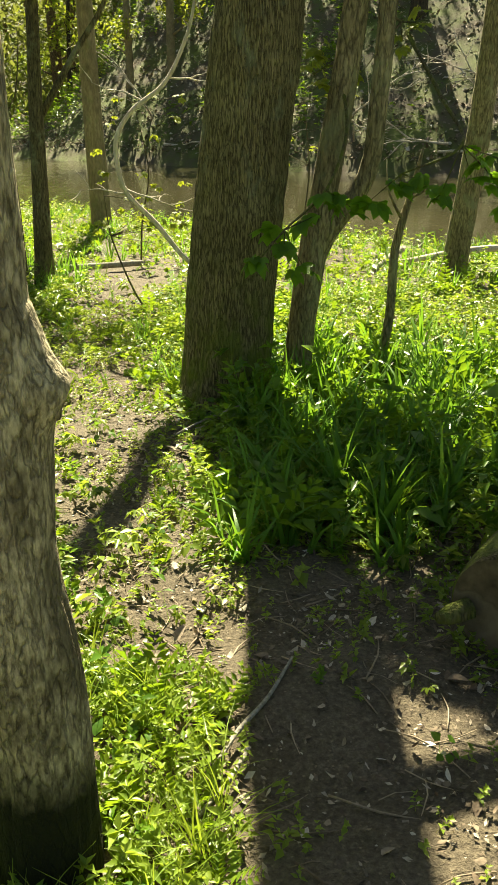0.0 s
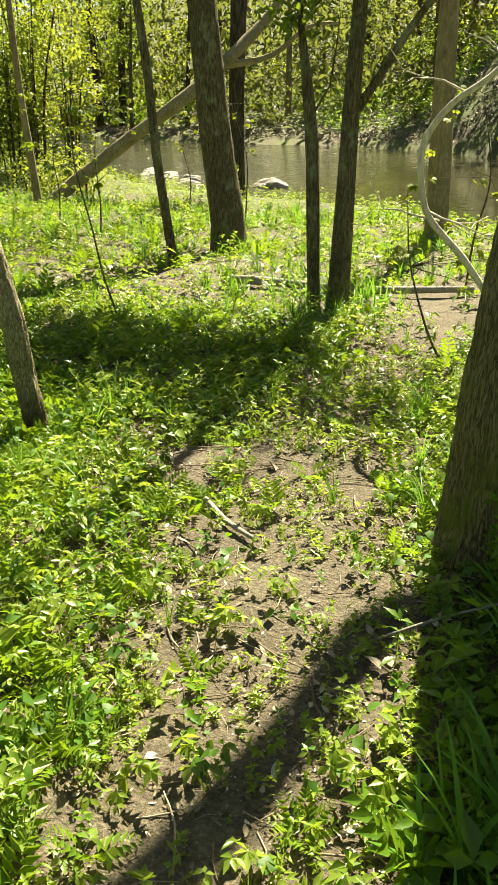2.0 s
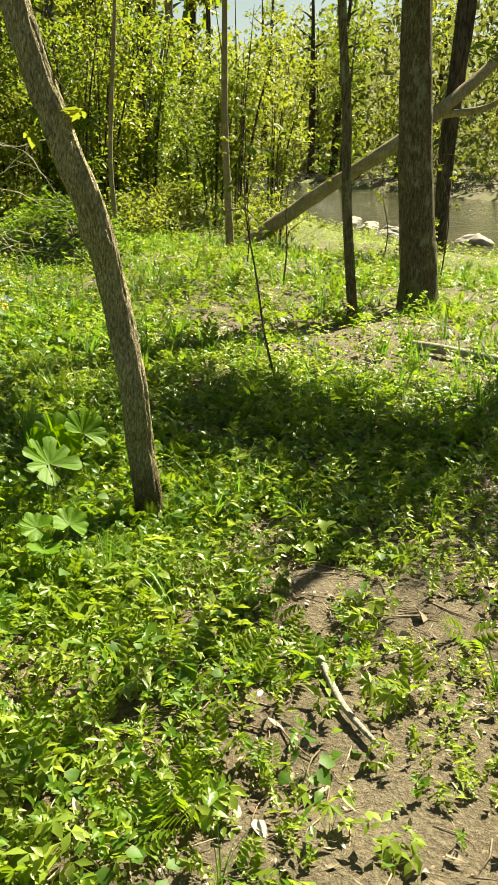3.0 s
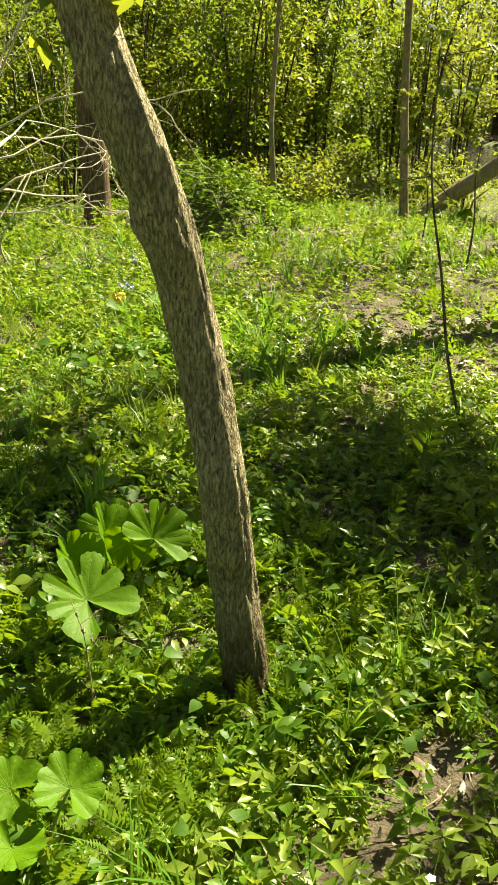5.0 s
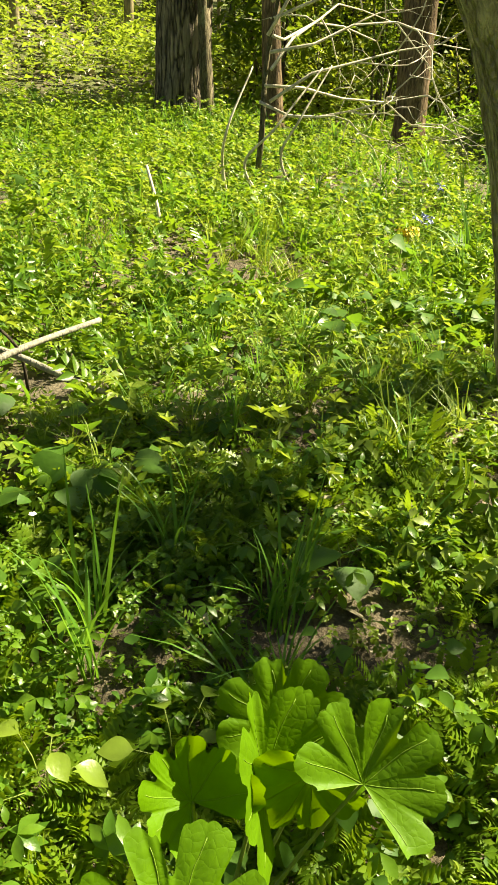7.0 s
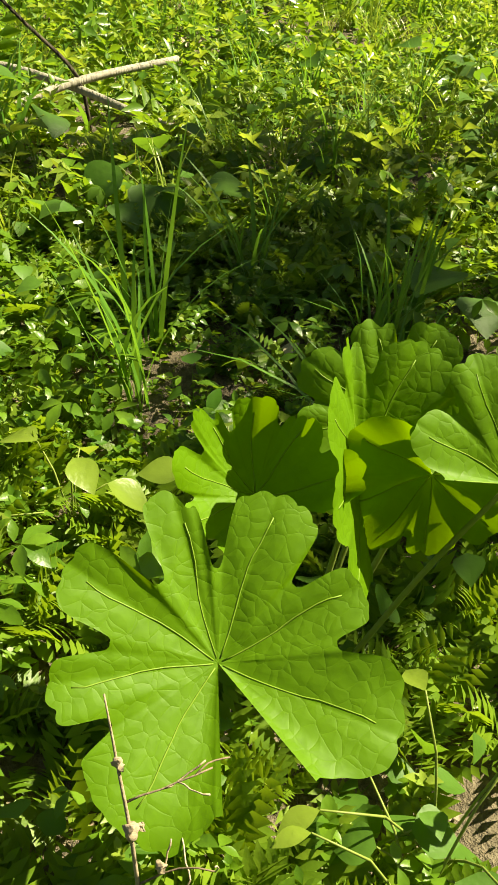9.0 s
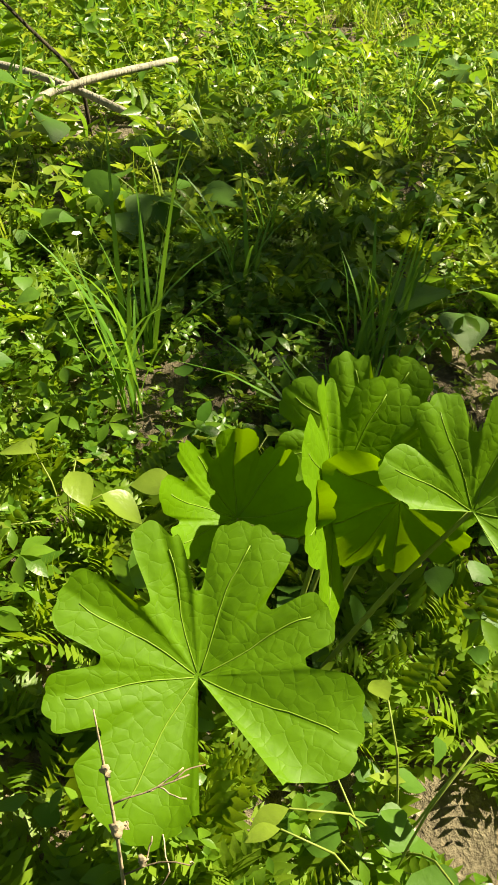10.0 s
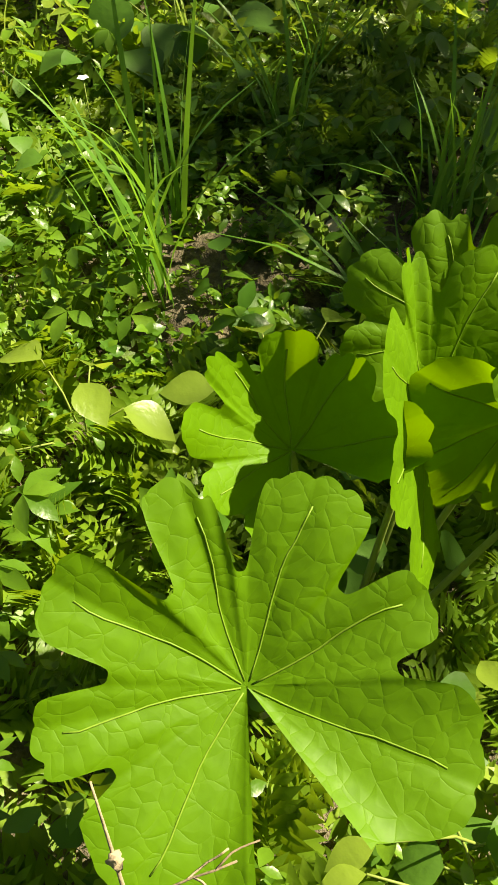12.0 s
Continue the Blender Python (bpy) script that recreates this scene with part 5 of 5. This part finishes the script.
# bare pale brushwood before the dark tree
brush = thing("brushwood", (-10.6, 8.7, gz(-10.6, 8.7)), "tangle of pale bare twisted twigs before the dark trees", "brushwood")
part("stem", tube([(0, 0, -0.1, 0.03), (0.02, 0.03, 0.5, 0.027), (-0.1, 0.1, 1.2, 0.022), (0.1, 0.2, 2.2, 0.012)], 8, 0.1, 0.1), BARK_GREY, brush)
for k, (p, d, l) in enumerate([((0, 0.05, 0.7), (-0.2, 1, 0.15), 1.5), ((-0.05, 0.1, 0.9), (0.1, 1, -0.05), 1.4), ((0, 0.05, 1.0), (-0.3, 0.9, 0.6), 1.2), ((-0.05, 0.1, 1.2), (-0.5, 0.8, 0.2), 1.3), ((0, 0, 0.6), (0.2, 0.8, -0.3), 1.0), ((-0.1, 0.1, 1.5), (0.3, -0.6, 0.7), 1.0), ((-0.1, 0.15, 1.4), (-0.4, 0.7, 0.5), 1.2), ((0, 0.1, 0.8), (-0.6, 0.9, 0.5), 1.6), ((0, 0.1, 1.1), (0.3, 0.9, 0.4), 1.4), ((-0.05, 0.1, 1.3), (0.0, 0.9, 0.9), 1.3), ((0, 0.1, 0.6), (-0.2, 1, 0.6), 1.5), ((0, 0.1, 1.0), (-0.7, 0.5, 0.3), 1.5)]):
    part("twig", join(twigs((p[0], p[1], p[2] * 1.35), d, l * 1.5, 0.017, 60 + k, 2, 0.42)[0]), BARK_WHITE, brush)
for k, (x, y, s) in enumerate(((-9.7, 8.2, 1), (-10.35, 9.1, 2), (-9.9, 8.7, 3))):
    stick("stick", [(x, y, -0.35, 0.014), (x - 0.05, y - 0.12 * s, 0.1, 0.013), (x + 0.1, y - 0.15, 0.45, 0.01), (x - 0.05, y + 0.1 * s, 0.9, 0.006)], BARK_WHITE, "bleached crooked twig standing in the herbs")

# small plants round the lobed leaves
def leafy_plant(name, at, label, category, material, count, reach, leaf, wide, seed, group="", heart=0.36):
    """Broad stalked leaves from one foot, each a leaf and a stalk."""
    ob = thing(name, at, label, category, group)
    r = random.Random(seed)
    for i in range(count):
        a = i * 6.283 / count + r.uniform(-.4, .4)
        d, h = reach * r.uniform(0.3, 1.1), reach * r.uniform(0.7, 1.5)
        p = (math.cos(a) * d, math.sin(a) * d, h)
        l = leaf * r.uniform(0.75, 1.2)
        part("stalk", tube([(0, 0, -0.01, 0.0018), (p[0] * 0.5, p[1] * 0.5, h * 0.7, 0.0016), (*p, 0.0012)], 5, 0.05), STALK, ob)
        m = Matrix.Translation(p) @ Euler((r.uniform(-.3, .3), r.uniform(-.2, .5), a + r.uniform(-.3, .3))).to_matrix().to_4x4()
        part("leaf", moved(blade(l, l * wide, 7, 0.3, 0.22, heart), m), material, ob)
    return ob


def frond_plant(at, label, seed, fronds, length, size):
    ob = thing("fern", at, label, "fern", "ferny herbs")
    r = random.Random(seed)
    for i in range(fronds):
        m = Euler((0, 0, i * 6.283 / fronds + r.uniform(-.5, .5))).to_matrix().to_4x4() @ Matrix.Scale(size * r.uniform(0.8, 1.2), 4)
        part("frond", moved(fern(seed + i, 1, length, 11, 1), m), FERN, ob)


SEDGE = [mesh_np("blade", *grass_blade(h, 0.0085, 0.08, q, 7), GRASS) for h, q in ((0.3, 0.2), (0.36, 0.35), (0.42, 0.12), (0.33, 0.45))]
for k, (x, y, s) in enumerate(((-4.6, 5.98, 1.3), (-4.75, 6.03, 1.25), (-4.95, 6.3, 1.1), (-4.62, 6.5, 0.95), (-4.68, 6.56, 1.05), (-5.6, 6.7, 1.0), (-5.2, 6.45, 0.9))):
    ob = thing("sedge", (x, y, gz(x, y)), "tall tuft of narrow dark green sedge blades", "sedge", "sedge tufts")
    rr = random.Random(200 + k)
    for _ in range(13):
        bl = new("blade", rr.choice(SEDGE))
        bl.parent = ob
        bl.matrix_local = Matrix.Translation((rr.uniform(-.03, .03), rr.uniform(-.03, .03), -0.01)) @ Euler((rr.uniform(-.12, .12), rr.uniform(-.1, .15), rr.uniform(0, 6.28))).to_matrix().to_4x4() @ Matrix.Scale(s * rr.uniform(0.6, 1.1), 4)
for k, (x, y, s) in enumerate(((-5.3, 6.03, 1.35), (-5.36, 6.16, 1.5), (-5.75, 6.25, 1.3), (-7.3, 7.2, 1.5), (-4.75, 6.75, 1.4), (-3.62, 6.17, 0.75), (-3.66, 6.1, 0.6))):
    leafy_plant("violet", (x, y, gz(x, y)), "clump of broad round dark green violet leaves", "violet", VIOLET, 4, 0.09 * s, 0.08 * s, 1.1, 220 + k, "violet clumps", 0.4)
for k, (x, y) in enumerate(((-4.3, 5.84), (-4.3, 6.12), (-2.35, 6.5), (-2.2, 6.62), (-2.6, 5.5), (-2.3, 6.3))):
    leafy_plant("seedling", (x, y, gz(x, y)), "seedling with broad oval yellow-green leaves", "seedling", HERB_PALE, 5, 0.11, 0.075, 0.75, 240 + k, "seedlings", 0.46)
for k, (x, y) in enumerate(((-3.58, 5.97), (-3.56, 6.1), (-3.62, 6.03), (-3.58, 5.84), (-4.3, 5.95), (-4.4, 6.2), (-4.6, 6.3), (-4.45, 5.75))):
    frond_plant((x, y, gz(x, y)), "feathery finely cut herb in the ground cover", 260 + 9 * k, 5, 0.17, 0.85)
for k, (x, y) in enumerate(((-3.66, 6.2), (-3.6, 6.15))):
    leafy_plant("seedling", (x, y, gz(x, y)), "upright seedling with small toothed yellow-green leaves", "seedling", HERB_PALE, 4, 0.16, 0.05, 0.6, 250 + k, "seedlings", 0.5)


def dead_stalk(at):
    ob = thing("dead_stalk", at, "dry brown stalk with shrivelled seed heads before the lobed leaf", "dead stalk")
    part("stem", tube([(0.01, 0, -0.02, 0.0026), (-0.005, 0.002, 0.13, 0.0022), (-0.028, 0, 0.285, 0.0018), (-0.06, -0.004, 0.345, 0.0014), (-0.09, -0.008, 0.4, 0.0007)], 7, 0.02, 0.2), TWIG, ob)
    for k, (p, d) in enumerate((((-0.02, 0, 0.24), (0.1, 0.5, 0.7)), ((-0.01, 0, 0.17), (-0.1, 0.6, 0.5)), ((-0.045, -0.002, 0.32), (-0.2, 0.7, 0.3)), ((0.0, 0.002, 0.09), (0.2, -0.6, 0.5)))):
        part("side_twig", join(twigs(p, d, 0.075, 0.0012, 300 + k, 1, 0.3)[0]), TWIG, ob)
    for k, (x, y, z, size) in enumerate(((-0.033, 0.0, 0.3, 1.25), (-0.04, 0.006, 0.292, 0.9), (-0.062, -0.004, 0.35, 1.0), (-0.018, 0.02, 0.265, 0.9), (-0.012, 0, 0.19, 0.8), (0.0, 0.002, 0.075, 1.6), (0.008, -0.006, 0.05, 1.8), (0.0, 0.01, 0.03, 1.7))):
        one = tube([(x - 0.003 * size, y, z - 0.008 * size, 0.001), (x, y + 0.002, z - 0.003 * size, 0.0042 * size), (x + 0.003, y - 0.002, z + 0.004 * size, 0.0034 * size), (x + 0.005, y + 0.003, z + 0.01 * size, 0.001)], 12, 0.002, 1.2, seed=k + 2)
        part("seed_head", one, TWIG, ob, "shrivelled papery brown seed head")


dead_stalk((-3.56, 5.857, gz(-3.56, 5.857)))
for k, (x, y, z) in enumerate(((-4.3, 5.68, -0.1), (-4.35, 5.72, -0.12), (-4.15, 5.66, -0.12), (-5.1, 5.93, -0.06), (-6.0, 5.9, -0.1), (-3.9, 6.9, -0.05), (-2.3, 6.0, -0.05))):
    ob = thing("wild_flower", (x, y, gz(x, y)), "small white wild flower on a thin stem", "flower", "white flowers")
    h = z - gz(x, y)
    part("stem", tube([(0, 0, -0.01, 0.0012), (0.004, 0, h * 0.5, 0.0012), (0, 0, h, 0.001)], 4, 0.05), STALK, ob)
    part("petals", join([moved(blade(0.013, 0.011, 2, 0.2, 0.1, 0.6), Matrix.Translation((0, 0, h)) @ Euler((0, -0.4, a * 1.2566)).to_matrix().to_4x4()) for a in range(5)]), PETAL, ob)
for k, (x, y, m, lab) in enumerate(((-8.4, 9.2, PETAL_BLUE, "cluster of pale blue wild flowers"), (-9.9, 10.3, PETAL_BLUE, "cluster of pale blue wild flowers"), (-8.1, 8.9, PETAL_GOLD, "cluster of yellow wild flowers"))):
    z = gz(x, y) + 0.22
    ob = thing("wild_flower", (x, y, gz(x, y)), lab + " in the herbs", "flower")
    part("stem", tube([(0, 0, 0, 0.003), (0, 0, 0.22, 0.002)], 4, 0.1), STALK, ob)
    part("petals", leaf_cloud([(0, 0, 0.22, 0.09)], 40, 0.035, 0.4, seed=330 + k), m, ob)


# ---- woods around ----
def far_tree(seed, height, radius, bark, leaf, count, label, leaf_size=0.2, low=0.35):
    rr = random.Random(seed)
    ob = thing("tree", (0, 0, 0), label, "tree", "far trees")
    lean = (rr.uniform(-.8, .8), rr.uniform(-.8, .8))
    part("trunk", tube([(0, 0, -0.6, radius * 1.2), (0, 0, 0.4, radius), (lean[0] * 0.3, lean[1] * 0.3, height * 0.4, radius * 0.8), (*lean, height, radius * 0.2)], 10, 0.7, 0.1, seed=seed, flare=0.3), bark, ob)
    blobs = []
    for k in range(9):
        h = height * rr.uniform(low, 0.95)
        a = rr.uniform(0, 6.28)
        l = rr.uniform(0.8, 2.4)
        end = (lean[0] * h / height + math.cos(a) * l, lean[1] * h / height + math.sin(a) * l, h + l * 0.4)
        part("limb", tube([(lean[0] * h / height, lean[1] * h / height, h - 0.3, radius * 0.35), (end[0] * 0.6, end[1] * 0.6, h + 0.1, radius * 0.22), (*end, 0.01)], 5, 0.5), bark, ob)
        blobs.append((*end, rr.uniform(0.7, 1.5)))
    if count:
        part("crown", leaf_cloud(blobs, count, leaf_size, 0.7, seed=seed), leaf, ob)
    return ob


def thicket_shrub(seed, height, count, leaf, label, leaf_size=0.13):
    rr = random.Random(seed)
    ob = thing("shrub", (0, 0, 0), label, "shrub", "thicket shrubs")
    blobs = []
    for k in range(7):
        a, sp = rr.uniform(0, 6.28), rr.uniform(0.2, 1.3)
        h = height * rr.uniform(0.6, 1.0)
        tip = (math.cos(a) * sp, math.sin(a) * sp, h)
        part("stem", tube([(tip[0] * 0.2, tip[1] * 0.2, -0.2, 0.03), (tip[0] * 0.4, tip[1] * 0.4, h * 0.5, 0.022), (*tip, 0.006)], 5, 0.6, 0.0), BARK_DARK if k % 2 else BARK_GREY, ob)
        for q in (0.35, 0.55, 0.75, 0.95):
            blobs.append((tip[0] * q + rr.uniform(-.4, .4), tip[1] * q + rr.uniform(-.4, .4), h * q, rr.uniform(0.25, 0.6)))
    part("leaves", leaf_cloud(blobs, count, leaf_size, 0.8, seed=seed), leaf, ob)
    return ob


def put_copies(models, spots, seed, low=0.8, high=1.25):
    rr = random.Random(seed)
    used = set()
    for k, (x, y) in enumerate(spots):
        model = models[k % len(models)]
        m = Matrix.Translation((x, y, gz(x, y) - 0.05)) @ Euler((0, 0, rr.uniform(0, 6.28))).to_matrix().to_4x4()
        s = rr.uniform(low, high)
        if k % len(models) not in used:
            used.add(k % len(models))
            model.matrix_basis = m @ Matrix.Scale(s, 4)
        else:
            c = copy_thing(model, m)
            c.scale = (s, s, s)


def spots_around(count, near, far, yaw0, yaw1, seed, dry=True, centre=(-2.0, 5.0)):
    rr = random.Random(seed)
    out = []
    while len(out) < count:
        d, a = math.sqrt(rr.uniform(near ** 2, far ** 2)), radians(rr.uniform(yaw0, yaw1))
        x, y = centre[0] - math.sin(a) * d, centre[1] + math.cos(a) * d
        wet = np.interp(x, NEAR_X, NEAR_Y) - 0.5 < y < np.interp(x, FAR_X, FAR_Y) + 0.8
        if not wet:
            out.append((x, y))
    return out


shrubs = [thicket_shrub(400 + k, 3.4 + 0.6 * k, 1900, YOUNG_LEAF if k % 3 == 1 else TREE_LEAF, "dense thicket shrub with yellow-green spring leaves", 0.105) for k in range(5)]
put_copies(shrubs, spots_around(66, 23, 44, 33, 68, 41) + spots_around(16, 20, 30, 46, 62, 42) + [(-17.2, 13.6), (-18.6, 14.6), (-19.6, 12.6), (-18.2, 12.0), (-20.5, 14.2)], 44, 0.9, 1.5)
low_shrubs = [thicket_shrub(420 + k, 1.1, 700, YOUNG_LEAF if k else TREE_LEAF, "low leafy bush at the foot of the woods", 0.1) for k in range(3)]
put_copies(low_shrubs, spots_around(34, 18, 30, 34, 69, 45) + spots_around(9, 28, 45, 72, 110, 48) + spots_around(26, 50, 75, -25, 40, 46), 47)
woods = [far_tree(440 + k, 13 + k, 0.16 + 0.05 * k, (BARK_DARK, BARK_GREY, BARK_TAN, BARK_RED, BARK_DARK)[k], (YOUNG_LEAF, TREE_LEAF)[k % 2], 1000, "tall woodland tree with light spring foliage", 0.24, 0.15) for k in range(5)]
put_copies(woods, spots_around(32, 26, 60, 36, 69, 51) + spots_around(60, 55, 120, 0, 60, 52) + spots_around(30, 44, 75, -32, 6, 53), 55)
bare = [far_tree(460 + k, 12 + k, 0.1 + 0.05 * k, (BARK_TAN, BARK_GREY, BARK_DARK)[k], YOUNG_LEAF, 200, "slender tree with hardly any leaves on the wooded slope", 0.16, 0.5) for k in range(3)]
put_copies(bare, spots_around(56, 22, 60, 69, 112, 56) + spots_around(20, 13, 60, 118, 300, 54), 57)


def distant_woods(count, near, far, yaw0, yaw1, seed, size, label):
    """Foliage of the woods beyond, too far to tell one tree from the next."""
    r = np.random.default_rng(seed)
    d, a = np.sqrt(r.uniform(near ** 2, far ** 2, count)), np.radians(r.uniform(yaw0, yaw1, count))
    x, y = -2 - np.sin(a) * d, 5 + np.cos(a) * d
    dry = ~((y > np.interp(x, NEAR_X, NEAR_Y) - 0.5) & (y < np.interp(x, FAR_X, FAR_Y) + 2.5))
    x, y = x[dry], y[dry]
    p = np.stack((x, y, ground_z(x, y) + 0.3 + 15 * r.random(len(x)) ** 1.4), -1)
    p += r.normal(0, 0.5, p.shape)
    ob = new("distant_woods", mesh_np("distant_woods", *spread(kite(1, 0.6, 0.2, 0.3), p, r.random(len(x)) * 6.283, size * r.uniform(0.5, 1.5, len(x)), r.normal(0, 0.7, (len(x), 2))), DISTANT_LEAF if seed % 2 else TREE_LEAF))
    return tagged(ob, label, "woods", kind="stuff")


distant_woods(60000, 62, 130, -10, 66, 81, 0.55, "hazy yellow-green woods on the hills beyond the river")
distant_woods(32000, 45, 110, 30, 69, 82, 0.5, "green woods deep behind the thicket")
distant_woods(9000, 60, 120, 68, 118, 83, 0.5, "thin spring foliage on the wooded hill")


# dark hollow under the mound and the litter of the far slope
def far_litter(spots, size, material, label, seed, name="leaf_litter"):
    r = np.random.default_rng(seed)
    x, y = spots
    p = np.stack((x, y, ground_z(x, y) + 0.03), -1)
    ob = new(name, mesh_np(name, *spread(kite(1, 0.7, 0.2, 0.3), p, r.random(len(x)) * 6.283, size * r.uniform(0.5, 1.5, len(x)), r.normal(0, 0.45, (len(x), 2))), material))
    return tagged(ob, label, "leaf litter", kind="stuff")


r1 = np.random.default_rng(61)
fx = r1.uniform(-55, 40, 34000)
fy = np.interp(fx, FAR_X, FAR_Y) + 0.5 + 26 * r1.random(34000) ** 1.3
far_litter((fx, fy), 0.17, LITTER, "brown leaf litter covering the steep far bank", 62)
wx, wy = r1.uniform(-60, -17.5, 18000), r1.uniform(-8, 15, 18000)
far_litter((wx, wy), 0.15, LITTER, "brown leaf litter on the wooded slope", 63)
hx, hy = r1.uniform(-55, 40, 8000), 0
hy = np.interp(hx, FAR_X, FAR_Y) + 2 + 30 * r1.random(8000)
keep = lumps(hx, hy, 0.12, 5) > 0.05
scatter("ground_cover", HERBS_FAR, np.stack((hx[keep], hy[keep], ground_z(hx[keep], hy[keep])), -1), 4.0, HERB, "green plants in patches on the far bank", "herbs", 64)
qx, qy = r1.uniform(-34, -17, 3500), r1.uniform(-2, 14, 3500)
keep = lumps(qx, qy, 0.2, 9) > 0.0
scatter("ground_cover", HERBS_FAR, np.stack((qx[keep], qy[keep], ground_z(qx[keep], qy[keep])), -1), 2.4, HERB_PALE, "green plants in patches on the wooded slope", "herbs", 65)
vx, vy = r1.uniform(-60, -18, 5000), r1.uniform(8, 62, 5000)
keep = vy < np.interp(vx, NEAR_X, NEAR_Y) - 0.5
scatter("ground_cover", HERBS_FAR, np.stack((vx[keep], vy[keep], ground_z(vx[keep], vy[keep])), -1), 3.2, HERB_PALE, "herbs on the ground below the thicket", "herbs", 66)
mx, my = -13.3 + r1.normal(0, 1.0, 700), 14.2 + r1.normal(0, 0.8, 700)
scatter("ground_cover", HERBS_FAR, np.stack((mx, my, ground_z(mx, my)), -1), 1.3, HERB, "green herbs over a mound", "herbs", 67)
for k in range(16):
    rr = random.Random(700 + k)
    x = rr.uniform(-6, 22)
    y = float(np.interp(x, FAR_X, FAR_Y)) + rr.uniform(0.2, 5)
    z = gz(x, y)
    ob = thing("branch", (x, y, z), "bare bleached dead branches hanging over the far bank", "branch", "dead branches")
    part("stem", join(twigs((0, 0, 0), (rr.uniform(-1, 1), -0.5, rr.uniform(0.0, 0.5)), rr.uniform(3, 6), 0.07, 720 + k, 2, 0.25)[0]), BARK_WHITE, ob)

# twigs and stalks scattered on the soil
tw = [tube([(-0.06, 0, 0.006, 0.002), (0, 0.008, 0.01, 0.0022), (0.07, -0.005, 0.006, 0.0012)], 4, 0.05) for _ in range(1)] + [tube([(-0.12, 0, 0.006, 0.003), (0, -0.01, 0.012, 0.003), (0.1, 0.012, 0.008, 0.0015)], 5, 0.05)]
scatter("twig_litter", tw, places(2600, -3.2, 2.0, 0.6, 9.0, 130, 1.0, patch_cut=-2), 0.9, TWIG, "small dry twigs and stalks strewn on the soil", "twigs", 14, 0.05)
